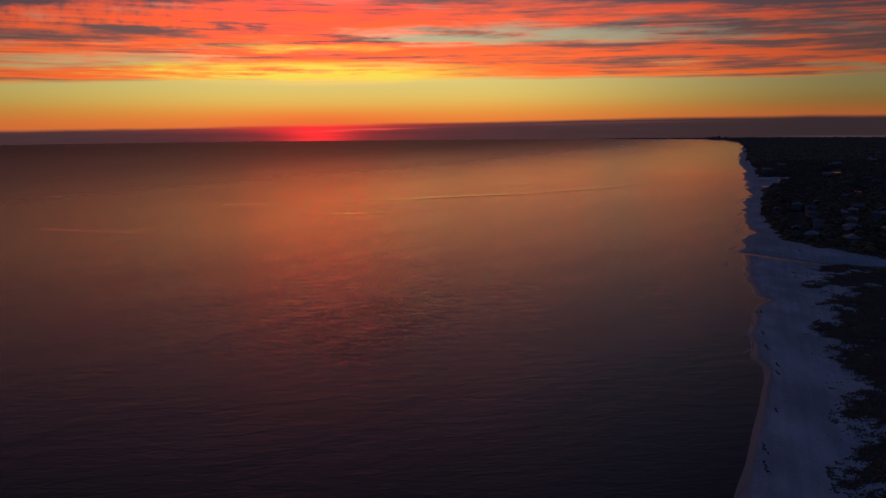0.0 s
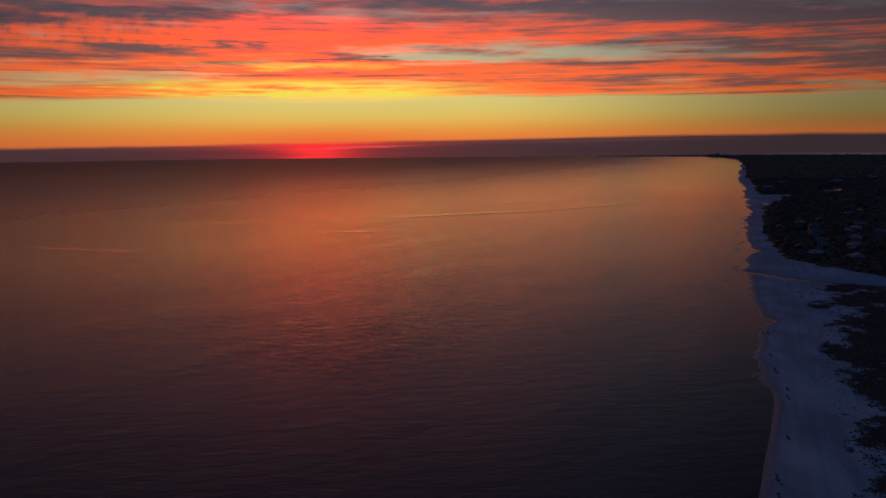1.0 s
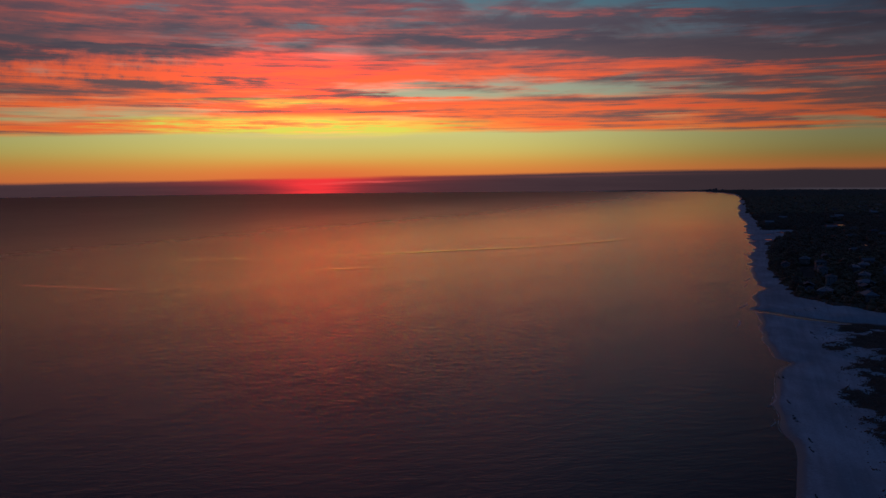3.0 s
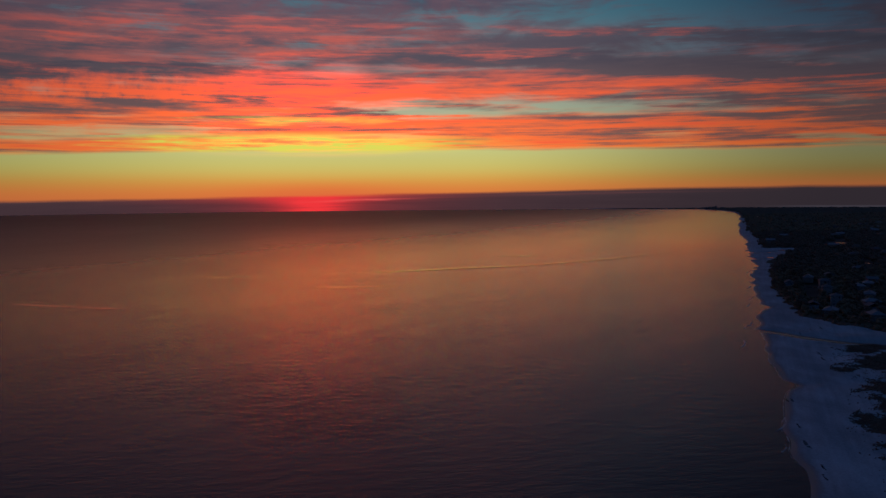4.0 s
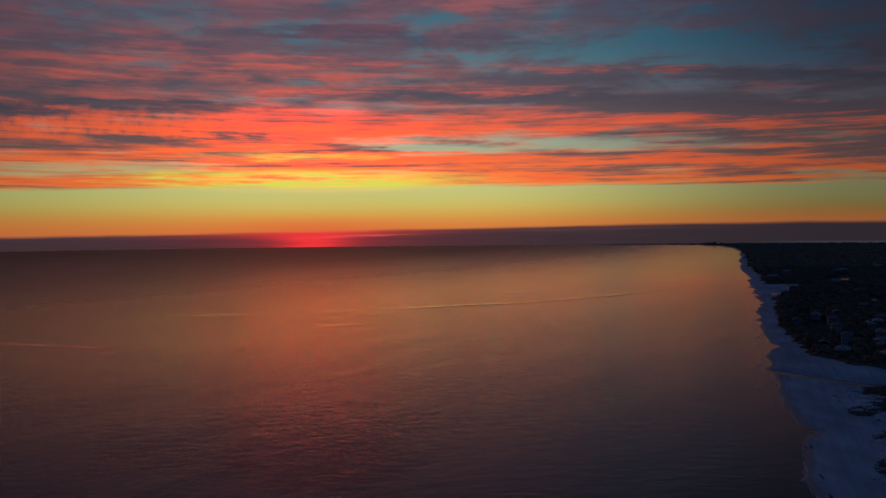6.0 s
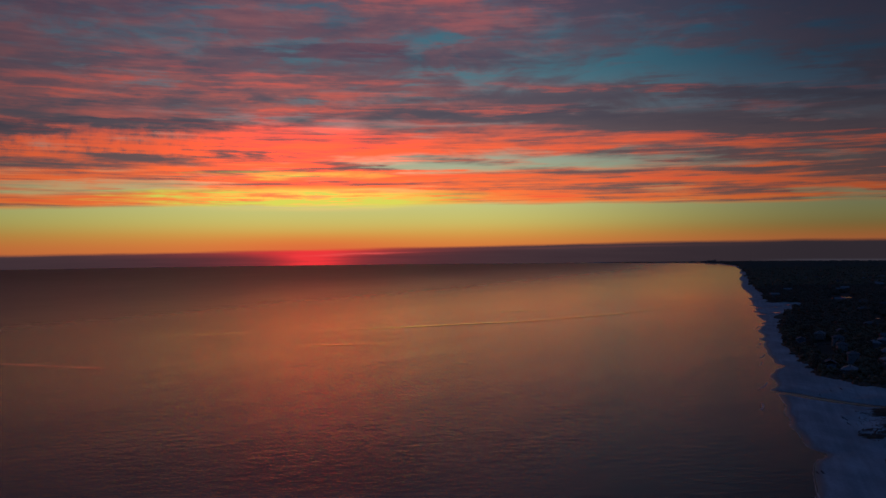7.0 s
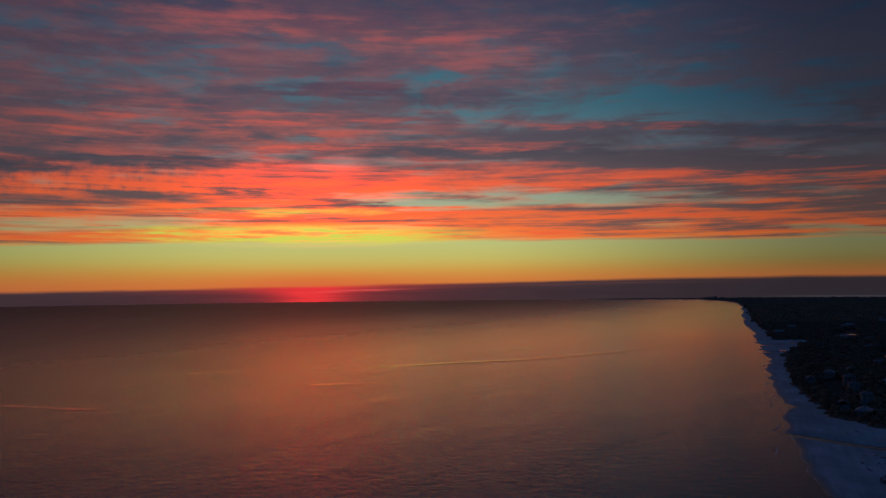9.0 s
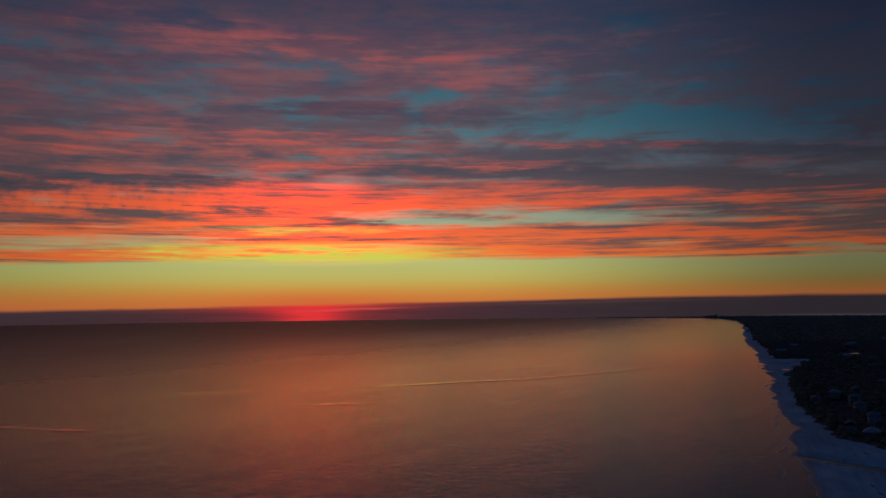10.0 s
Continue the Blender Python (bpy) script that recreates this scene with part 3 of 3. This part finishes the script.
def side_window(parent, x, y, z, w, h, out):
    bm = bmesh.new()
    for y0, z0, y1, z1 in ((-w / 2, 0, -w / 2 + 0.1, h), (w / 2 - 0.1, 0, w / 2, h), (-w / 2 + 0.1, 0, w / 2 - 0.1, 0.1), (-w / 2 + 0.1, h - 0.1, w / 2 - 0.1, h)):
        box(bm, x - 0.05, y + y0, z + z0, x + 0.06 * out if out > 0 else x + 0.05, y + y1, z + z1) if out > 0 else box(bm, x - 0.06, y + y0, z + z0, x + 0.05, y + y1, z + z1)
    frame_ob = part("window", bm, TRIM, parent, "white framed window")
    bm = bmesh.new()
    box(bm, min(x, x + 0.02 * out), y - w / 2 + 0.1, z + 0.1, max(x, x + 0.02 * out), y + w / 2 - 0.1, z + h - 0.1)
    part("pane", bm, GLASS, frame_ob)


def hip_roof(w, d, z, rise, over, hip):
    """A roof over w by d with eaves, a ridge along x and hipped or gabled ends; it has thickness."""
    bm = bmesh.new()
    X, Y, k = w / 2 + over, d / 2 + over, (d / 2 + over) * hip
    rows = []
    for drop in (0.0, -0.28):
        rows.append([bm.verts.new(c) for c in ((-X, -Y, z + drop), (X, -Y, z + drop), (X, Y, z + drop), (-X, Y, z + drop), (-X + k, 0, z + rise + drop), (X - k, 0, z + rise + drop))])
    t, u = rows
    for r, flip in ((t, 1), (u, -1)):
        for loop in ((0, 1, 5, 4), (1, 2, 5), (2, 3, 4, 5), (3, 0, 4)):
            bm.faces.new([r[i] for i in loop][::flip])
    for a, b in ((0, 1), (1, 2), (2, 3), (3, 0)):
        bm.faces.new((t[b], t[a], u[a], u[b]))
    bmesh.ops.recalc_face_normals(bm, faces=bm.faces)
    return bm


def beach_house(w, d, storeys, wall, roof, hip, label, simple=False):
    """A house on pilings; the long side with deck and doors faces -x after it is set down."""
    base = tagged(new("beach_house"), label, "house", "houses behind the beach")
    lift, top = (0.6 if simple else 1.2), 0.0
    top = lift + 2.9 * storeys
    bm = bmesh.new()
    box(bm, -w / 2, -d / 2, lift, w / 2, d / 2, top)
    part("wall", bm, wall, base)
    part("roof", hip_roof(w, d, top, d * 0.27, 0.7, hip), roof, base)
    if simple:
        for x in (-w * 0.28, w * 0.28):
            for s in (-1, 1):
                window(base, x, s * d / 2, lift + 0.9, 1.4, 1.4, s)
        bm = bmesh.new()
        box(bm, -w / 2 + 0.3, -d / 2 + 0.3, -0.6, w / 2 - 0.3, d / 2 - 0.3, lift)
        part("foundation", bm, CONCRETE, base)
        return base
    for x in (-w / 2 + 0.5, 0, w / 2 - 0.5):
        for y in (-d / 2 + 0.5, d / 2 - 0.5):
            bm = bmesh.new()
            box(bm, x - 0.18, y - 0.18, -1.2, x + 0.18, y + 0.18, lift)
            part("piling", bm, DECKING, base)
    count = max(3, int(w / 3.2))
    for s in range(storeys):
        z = lift + 2.9 * s
        for i in range(count):
            x = -w / 2 + (i + 0.5) * w / count
            for side in (-1, 1):
                tall = i == count // 2 and side < 0
                window(base, x, side * d / 2, z + (0.15 if tall else 0.85), 1.7 if tall else 1.25, 2.2 if tall else 1.4, side)
        for y in (-d * 0.25, d * 0.25):
            for side in (-1, 1):
                side_window(base, side * w / 2, y, z + 0.9, 1.2, 1.35, side)
    bm = bmesh.new()
    box(bm, -w / 2, -d / 2 - 2.6, lift - 0.25, w / 2, -d / 2 - 0.01, lift)
    deck_ob = part("deck", bm, DECKING, base, "weathered board deck")
    for i in range(6):
        x = -w / 2 + 0.1 + i * (w - 0.2) / 5
        bm = bmesh.new()
        box(bm, x - 0.07, -d / 2 - 2.58, -1.2, x + 0.07, -d / 2 - 2.44, lift + 1.0)
        part("post", bm, DECKING, deck_ob)
    for z in (0.45, 0.95):
        bm = bmesh.new()
        box(bm, -w / 2, -d / 2 - 2.56, lift + z, w / 2, -d / 2 - 2.46, lift + z + 0.08)
        part("rail", bm, DECKING, deck_ob)
    for i in range(7):
        bm = bmesh.new()
        box(bm, -0.7, -d / 2 - 2.9 - 0.28 * i, lift - 0.25 - 0.2 * (i + 1), 0.7, -d / 2 - 2.62 - 0.28 * i, lift - 0.2 - 0.2 * (i + 1))
        part("step", bm, DECKING, deck_ob)
    bm = bmesh.new()
    box(bm, w * 0.22 - 0.3, d * 0.1 - 0.3, top, w * 0.22 + 0.3, d * 0.1 + 0.3, top + d * 0.27 + 0.9)
    part("chimney", bm, CONCRETE, base)
    return base


KINDS = [beach_house(12, 9, 2, WALLS[0], ROOFS[0], 1.0, "two-storey pale beach house on pilings with hipped metal roof"),
         beach_house(10.5, 8, 2, WALLS[2], ROOFS[1], 0.0, "blue-grey two-storey beach house with gabled shingle roof"),
         beach_house(13.5, 9.5, 2, WALLS[1], ROOFS[0], 0.6, "wide tan beach house with pale metal roof and deck"),
         beach_house(9.5, 8, 3, WALLS[0], ROOFS[1], 1.0, "tall narrow three-storey beach house with hipped shingle roof")]
COTTAGES = [beach_house(13, 9, 2, WALLS[1], ROOFS[1], 1.0, "tan two-storey house with grey hipped roof among trees", True),
            beach_house(15, 10, 2, WALLS[0], ROOFS[0], 0.0, "pale two-storey house with gabled metal roof among trees", True),
            beach_house(12, 10, 2, WALLS[2], ROOFS[2], 0.8, "blue-grey two-storey house with brown roof among trees", True)]
rng = np.random.RandomState(11)
homes = list(HOUSE_SPOTS)


def settle(kind, x, y, turn, first):
    """Stands the first house of a kind, or a copy of it, on the ground."""
    m = pose(x, y, float(ground_height(np.array(x, float), np.array(y, float))) + 0.05, 0, 0, turn)
    if kind not in first:
        first.append(kind)
        kind.matrix_basis = m
        return
    copy_thing(kind, m)


used = []
for i, (x, y) in enumerate(HOUSE_SPOTS):
    settle(KINDS[i % 4 if i > 3 else (0, 2, 1, 3)[i]], x, y, -110 + rng.uniform(-14, 14) + (90 if i % 5 == 3 else 0), used)
for i, (x, y) in enumerate(FAR_SPOTS):
    settle(COTTAGES[i % 3], x, y, rng.uniform(-30, 30), used)
    homes.append((x, y))
for i in range(120):
    y = rng.uniform(930, 2700)
    x = float(shore(y)) + rng.uniform(120, 170 + 0.33 * y)
    if min(math.hypot(x - a, y - b) for a, b in homes) > 34 and all(math.hypot(x - q[0], y - q[1]) > 70 for q in PONDS):
        settle(COTTAGES[i % 3], x, y, rng.choice([-20, 70]) + rng.uniform(-8, 8), used)
        homes.append((x, y))
homes = np.array(homes, float)


# far shorefront towers
def tower(x, y, w, d, storeys, label):
    base = tagged(new("apartment_tower"), label, "building", "distant shorefront towers")
    base.matrix_basis = pose(x, y, float(ground_height(np.array(x, float), np.array(y, float))), 0, 0, -20)
    bm = bmesh.new()
    box(bm, -w / 2, -d / 2, -1, w / 2, d / 2, storeys * 3.0)
    part("wall", bm, CONCRETE, base)
    bm = bmesh.new()
    box(bm, -w / 2 - 0.3, -d / 2 - 0.3, storeys * 3.0, w / 2 + 0.3, d / 2 + 0.3, storeys * 3.0 + 0.7)
    box(bm, -1.5, -1.5, storeys * 3.0 + 0.7, 1.5, 1.5, storeys * 3.0 + 3.2)
    part("roof", bm, CONCRETE, base)
    for s in range(storeys):
        bm = bmesh.new()
        box(bm, -w / 2 + 0.6, -d / 2 - 0.08, s * 3.0 + 0.9, w / 2 - 0.6, -d / 2 + 0.02, s * 3.0 + 2.4)
        part("window", bm, GLASS, base)


for x, y, w, s in ((1470, 4500, 12, 4), (1486, 4505, 10, 5), (1455, 4512, 14, 4), (1515, 4490, 18, 3), (1440, 4520, 10, 3), (2190, 4060, 14, 5), (2208, 4052, 10, 6)):
    tower(x, y, w, 12, s, "far pale apartment tower on the shore, small against haze")


# ---------------------------------------------------------------- woods
def free(x, y, room):
    """True where nothing is built and no water lies."""
    ok = wood_edge(x, y) > 0.0
    for a, b in homes:
        ok &= np.hypot(x - a, y - b) > room
    for line, half in ((CREEK, 14), (OUTFALL, 7), (INLET, 9)):
        ok &= from_line(x, y, line) > half
    for k, (qx, qy, rx, ry) in enumerate(PONDS):
        ok &= np.hypot((x - qx) / (rx + 8), (y - qy) / (ry + 12)) > 1.0
        ok &= ~((np.abs((x - qx) - (y - qy) * qx / qy) < rx + 4) & (y < qy + (14.0 if k < 2 else 6.0) * ry) & (y > qy - 6.0 * ry - 70))
    return ok


def tree(kind, seed):
    """One tree: a tapered trunk with limbs, and a crown of many leafy clumps."""
    rng = np.random.RandomState(seed)
    tall, radius = (7.8, 3.8) if kind == 0 else (11.0, 3.1)
    base = tagged(new("tree"), ("dark live oak with a low spreading crown", "dark slender pine with an open ragged crown")[kind], "tree", "trees among the houses")
    bm = bmesh.new()
    rings, lean = [], rng.uniform(-0.06, 0.06, 2)
    for z, r in ((-0.4, 0.3), (0.6, 0.22), (tall * 0.45, 0.16), (tall * 0.9, 0.05)):
        rings.append([bm.verts.new((lean[0] * z + r * math.cos(a), lean[1] * z + r * math.sin(a), z)) for a in np.arange(6) * math.pi / 3])
    for lo, hi in zip(rings, rings[1:]):
        for i in range(6):
            bm.faces.new((lo[i], lo[(i + 1) % 6], hi[(i + 1) % 6], hi[i]))
    for i in range(5):
        a, z = i * 1.3 + rng.uniform(0, 0.6), tall * rng.uniform(0.35, 0.6)
        end = Vector((radius * 0.75 * math.cos(a), radius * 0.75 * math.sin(a), z + tall * 0.2))
        start = Vector((lean[0] * z, lean[1] * z, z))
        way = end - start
        bmesh.ops.create_cone(bm, segments=5, radius1=0.09, radius2=0.03, depth=way.length, matrix=Matrix.Translation((start + end) / 2) @ way.to_track_quat("Z", "Y").to_matrix().to_4x4())
    part("trunk", bm, BARK, base)
    spots, sizes, turns = crown_spots(rng, np.zeros((1, 3)), np.array([radius]), np.array([tall]), 70)
    sizes *= 0.52
    me = swarm("crown", BALL_V, BALL_F, spots, sizes, turns, LEAVES[kind])
    ob = new("crown", me)
    ob.parent = base
    return base


TREES = [tree(0, 1), tree(1, 2), tree(0, 3), tree(1, 4)]
rng = np.random.RandomState(5)
tx = rng.uniform(270, 520, 5000)
ty = rng.uniform(600, 1010, 5000)
ok = free(tx, ty, 8.0) & (wood_edge(tx, ty) < 150)
kept = []
for x, y in zip(tx[ok], ty[ok]):
    if len(kept) < 260 and all((x - a) ** 2 + (y - b) ** 2 > 46 for a, b in kept):
        kept.append((x, y))
kz = ground_height(np.array([k[0] for k in kept]), np.array([k[1] for k in kept]))
stood = []
for i, (x, y) in enumerate(kept):
    src = TREES[i % 4]
    grow = rng.uniform(0.62, 1.1)
    m = pose(x, y, float(kz[i]), 0, 0, rng.uniform(0, 360))
    if src not in stood:
        stood.append(src)
        src.matrix_basis = m
    else:
        made = copy_thing(src, m)
        made.scale = (grow, grow, grow * rng.uniform(0.85, 1.1))
kept = np.array(kept)


def forest(name, y0, y1, spacing, radius, tall, clumps, seed, label, mat, full):
    rng = np.random.RandomState(seed)
    n = int((y1 - y0) * 0.62 * (y0 + y1) / 2 / spacing ** 2)
    y = np.sqrt(rng.uniform(y0 ** 2, y1 ** 2, n))
    x = shore(y) + rng.uniform(0, 1, n) * (0.66 * y - shore(y) + 60) ** 1.0
    ok = free(x, y, 9.5 if y0 < 1500 else 8) & (np.hypot(x, y - 45) < RIM - 20)
    if not full:
        ok &= ripple(x, y, 90, 21) > -0.9
    x, y = x[ok], y[ok]
    z = ground_height(x, y)
    n = len(x)
    spots, sizes, turns = crown_spots(rng, np.stack([x, y, z - 0.25 * tall], -1), radius * rng.uniform(0.7, 1.3, n), tall * rng.uniform(0.65, 1.25, n) * np.interp(y, [4250, 4600], [1.0, 0.4]), clumps)
    shape = (BALL_V, BALL_F) if y0 < 1000 else (BUD_V, BUD_F)
    ob = new(name, swarm(name, *shape, spots, sizes, turns, mat))
    return tagged(ob, label, "woodland", kind="stuff")


forest("woods", 570, 1020, 6.8, 3.4, 7.5, 6, 31, "dense dark coastal woods between the houses", LEAVES[0], False)
forest("woods", 1020, 1900, 9.0, 4.4, 8.0, 8, 32, "dense dark woodland behind the beach", LEAVES[1], False)
forest("woods", 1900, 3200, 20.0, 10.0, 10.0, 6, 33, "dark unbroken woodland reaching far inland", LEAVES[0], True)
forest("woods", 3200, 4840, 25.0, 13.0, 6.0, 6, 34, "distant dark woodland on the horizon", LEAVES[1], True)

# ---------------------------------------------------------------- dune scrub and beach details
rng = np.random.RandomState(8)
n = 170000
y = rng.uniform(140, 572, n)
d = rng.uniform(14, 190, n)
x = shore(y) + d
inland = wood_edge(x, y)
dense = scrub_mask(x, y, inland) + rng.normal(0, 0.15, n)
ok = ((dense > 0.34) | (rng.uniform(0, 1, n) < 0.02 + 0.05 * np.clip(inland / 40, 0, 1))) & (inland > -3) & (from_line(x, y, CREEK) > 6) & (y < 562 - np.clip(250 - x, 0, 40) * 0.3)
x, y = x[ok], y[ok]
z = ground_height(x, y)
size = rng.uniform(0.15, 0.5, len(x)) * np.clip(0.7 + 0.5 * dense[ok], 0.7, 1.7)
spots, turns = np.stack([x, y, z + 0.2 * size], -1), rng.uniform(0, 6.283, len(x))
me = swarm("dune_scrub", BUD_V, BUD_F, spots, np.stack([size * 1.2, size * 1.2, size * 0.75], -1), turns, SCRUB)
tagged(new("dune_scrub", me), "patchy dark scrub and sea oats on white dunes", "dune scrub", kind="stuff")

# low tufts along the edge of the woods and in the creek valley
n = 9000
y = rng.uniform(560, 1500, n)
x = shore(y) + np.interp(y, BY, BW) + rng.uniform(-6, 14, n)
inland = wood_edge(x, y)
ok = (inland > -2.5) & (ripple(x, y, 15, 17) + np.clip(inland / 6, -1, 1) > -0.1) & (from_line(x, y, CREEK) > 6) & (from_line(x, y, OUTFALL) > 6) & (from_line(x, y, INLET) > 8)
x, y = x[ok], y[ok]
size = rng.uniform(0.5, 1.7, len(x))
spots = np.stack([x, y, ground_height(x, y) + 0.2 * size], -1)
me = swarm("scrub_edge", BALL_V, BALL_F, spots, np.stack([size * 1.3, size * 1.3, size * 0.9], -1), rng.uniform(0, 6.283, len(x)), SCRUB)
tagged(new("scrub_edge", me), "low dark scrub along the edge of the sand", "scrub", kind="stuff")

# dark heaps of wrack and tufts on the open sand
heaps, heap_sizes, heap_turns = [], [], []
for x, y, r in ((143, 358, 2.2), (137, 331, 1.2), (133, 321, 1.4), (165, 429, 1.3), (151, 384, 1.5), (115, 277, 1.0), (98, 243, 1.9), (93, 229, 2.2), (340, 883, 1.8), (249, 608, 1.2),
                (228, 534, 2.6), (223, 518, 1.6), (271, 625, 1.4), (262, 621, 0.9), (167, 428, 1.3)):
    k = 40
    a, q = rng.uniform(0, 6.283, k), np.sqrt(rng.uniform(0, 1, k)) * r
    run = np.sin(a) * q
    sx, sy = x + q * np.cos(a) * 0.28 + run * 0.5 + 0.22 * run * run / r, y + run * 2.6
    s = rng.uniform(0.08, 0.22, k) * (0.6 + 0.3 * r)
    heaps.append(np.stack([sx, sy, ground_height(sx, sy) + 0.05], -1))
    heap_sizes.append(np.stack([s, s * 1.4, s * 0.45], -1))
    heap_turns.append(a)
me = swarm("wrack", BALL_V, BALL_F, np.concatenate(heaps), np.concatenate(heap_sizes), np.concatenate(heap_turns), WRACK)
tagged(new("wrack", me), "dark heaps of washed-up seaweed on pale sand", "seaweed", kind="stuff")


def ribbon(name, line, width, z, mat, seed, label, category, gaps=0.0, crest=0.0, back=0.0):
    """A band along a bent line on the water, uneven in width, with a low rounded crest, or with a long back that falls away from one edge."""
    rng = np.random.RandomState(seed)
    pts = np.array(line, float)
    run = np.concatenate([[0], np.cumsum(np.hypot(*np.diff(pts, axis=0).T))])
    step = np.arange(0, run[-1], max(width * 0.8, 1.0))
    px, py = np.interp(step, run, pts[:, 0]), np.interp(step, run, pts[:, 1])
    for _ in range(6):
        px[1:-1], py[1:-1] = (px[:-2] + 2 * px[1:-1] + px[2:]) / 4, (py[:-2] + 2 * py[1:-1] + py[2:]) / 4
    wob = ripple(step, step * 0, width * 30, seed)
    px, py = px + wob * width * 0.5, py + ripple(step, step * 0, width * 22, seed + 1) * width * 0.5
    nx, ny = -np.gradient(py), np.gradient(px)
    k = np.hypot(nx, ny) + 1e-6
    nx, ny = nx / k, ny / k
    w = width * np.clip(0.55 + 0.6 * ripple(step, step * 0, width * 12, seed + 2) + rng.normal(0, 0.12, len(step)) - gaps, 0.0, 1.3) * np.clip(np.minimum(step, run[-1] - step) / (run[-1] * 0.15), 0.05, 1)
    verts, faces = [], []
    for i in range(len(step)):
        for q, lift in ((-0.5, 0.0), (-0.46, back * w[i]), (0.5, 0.0)) if back else ((-0.5, 0.0), (0.0, crest + 0.02), (0.5, 0.0)):
            verts.append((px[i] + nx[i] * q * w[i], py[i] + ny[i] * q * w[i], z + lift))
    for i in range(len(step) - 1):
        if w[i] > width * 0.08 or w[i + 1] > width * 0.08:
            a = 3 * i
            faces += [(a, a + 1, a + 4, a + 3), (a + 1, a + 2, a + 5, a + 4)]
    return tagged(surface(name, verts, faces, mat, not back), label, category, kind="stuff")


ribbon("slick_line", [(-402, 810), (-368, 795), (-333, 783), (-283, 769), (-262, 766)], 9.0, 0.02, FILM, 43, "short pale slick line drifting on the open sea", "slick line", -0.25, back=0.013)
ribbon("slick_line", [(-374, 1030), (-255, 1045), (-123, 1075), (-69, 1099), (-20, 1122)], 7.0, 0.02, FILM, 41, "faint broken slick line drifting on the open sea", "slick line", 0.15, back=0.020)
ribbon("slick_line", [(-100, 1086), (-69, 1099), (18, 1138), (110, 1171), (178, 1218), (215, 1244), (251, 1270), (300, 1331), (396, 1418)], 15.0, 0.024, FILM, 45, "long pale slick line curving towards the far shore", "slick line", -0.25, back=0.020)
ribbon("slick_line", [(205, 1240), (228, 1256), (251, 1270), (264, 1262)], 22.0, 0.028, FILM, 44, "broad bright bend of a slick line", "slick line", -0.1, back=0.020)
ribbon("slick_line", [(-160, 915), (-111, 922), (-46, 933), (15, 973), (62, 1024), (100, 1050)], 8.0, 0.024, FILM, 46, "thin pale slick line drifting on the sea", "slick line", -0.05, back=0.020)
ribbon("slick_line", [(70, 1322), (91, 1332), (164, 1358), (249, 1436), (300, 1470)], 9.0, 0.024, FILM, 47, "faint slick line on the far water", "slick line", 0.0, back=0.020)
# swash along the waterline and small breakers over the bar
for k, (a, b) in enumerate(((330, 470), (462, 760), (750, 1400), (1400, 2400))):
    sy = np.arange(a, b, 3.0)
    ribbon("swash_foam", np.stack([shore(sy) - 0.6, sy], -1), 0.28 + 0.4 * k, 0.05, FOAM, 50 + k, "thin broken line of foam at the waterline", "foam", 0.15)
for k, (a, b, off) in enumerate(((350, 362, 5), (378, 402, 4), (566, 590, 15), (640, 668, 9), (752, 776, 13), (795, 822, 8), (885, 905, 10), (1040, 1075, 9))):
    sy = np.arange(a, b, 2.0)
    ribbon("breaker", np.stack([np.interp(sy, SY, SX) - off + 2.5 * np.sin((sy - a) / (b - a) * 3.1) + (sy - a) * 0.12, sy], -1), 0.8 + 0.0006 * a, 0.04, FOAM, 60 + k, "thin line of foam curling over the sand bar", "wave", 0.05, 0.12)

# water standing behind the beach
def pond(name, rx, ry, x, y, seed, label):
    k = np.arange(48) * 2 * math.pi / 48
    r = 1.0 + 0.18 * ripple(np.cos(k) * 3, np.sin(k) * 3, 3.0, seed)
    verts = [(x, y, 0.0)] + [(x + rx * q * math.cos(a), y + ry * q * math.sin(a), 0.0) for a, q in zip(k, r)]
    ob = surface(name, verts, [(0, i + 1, (i + 1) % 48 + 1) for i in range(48)], SLICK)
    ob.location.z = pond_level(x, y)
    tagged(ob, label, "pond", kind="structure")


for i, (qx, qy, rx, ry) in enumerate(PONDS):
    pond("pond", rx * 1.04, ry * 1.04, qx, qy, 90 + i, "still pond among dark trees mirroring the sky")
for line, width, seed in ((CREEK, 5.5, 95), (OUTFALL, 4.5, 96), (INLET, 4.5, 97)):
    ob = ribbon("creek", line, width, 0.03, SLICK, seed, "shallow creek running over the sand to the sea", "creek", -0.35)
    ob["kind"] = "structure"


# a lit street lamp by the far bend of the shore
def street_lamp(x, y):
    base = tagged(new("street_lamp"), "lit street lamp on a slender pole by the far shore", "street lamp")
    base.matrix_basis = pose(x, y, float(ground_height(np.array(x, float), np.array(y, float))), 0, 0, 160)
    bm = bmesh.new()
    bmesh.ops.create_cone(bm, cap_ends=True, segments=8, radius1=0.14, radius2=0.07, depth=12.5, matrix=Matrix.Translation((0, 0, 5.75)))
    part("pole", bm, CONCRETE, base)
    bm = bmesh.new()
    box(bm, -0.06, 0, 11.9, 0.06, 1.6, 12.05)
    part("arm", bm, CONCRETE, base)
    bm = bmesh.new()
    bmesh.ops.create_uvsphere(bm, u_segments=12, v_segments=8, radius=0.55, matrix=Matrix.Translation((0, 1.6, 11.7)) @ Matrix.Diagonal((1, 1, 0.7, 1)))
    part("lantern", bm, LAMP_GLOW, base, "glowing warm white lantern")


LAMP_GLOW, tree_nodes, shader = material("lamp_glow", 0.4)
shader.inputs["Emission Color"].default_value, shader.inputs["Emission Strength"].default_value = (1.0, 0.86, 0.62, 1), 1.6
street_lamp(1046, 2770)
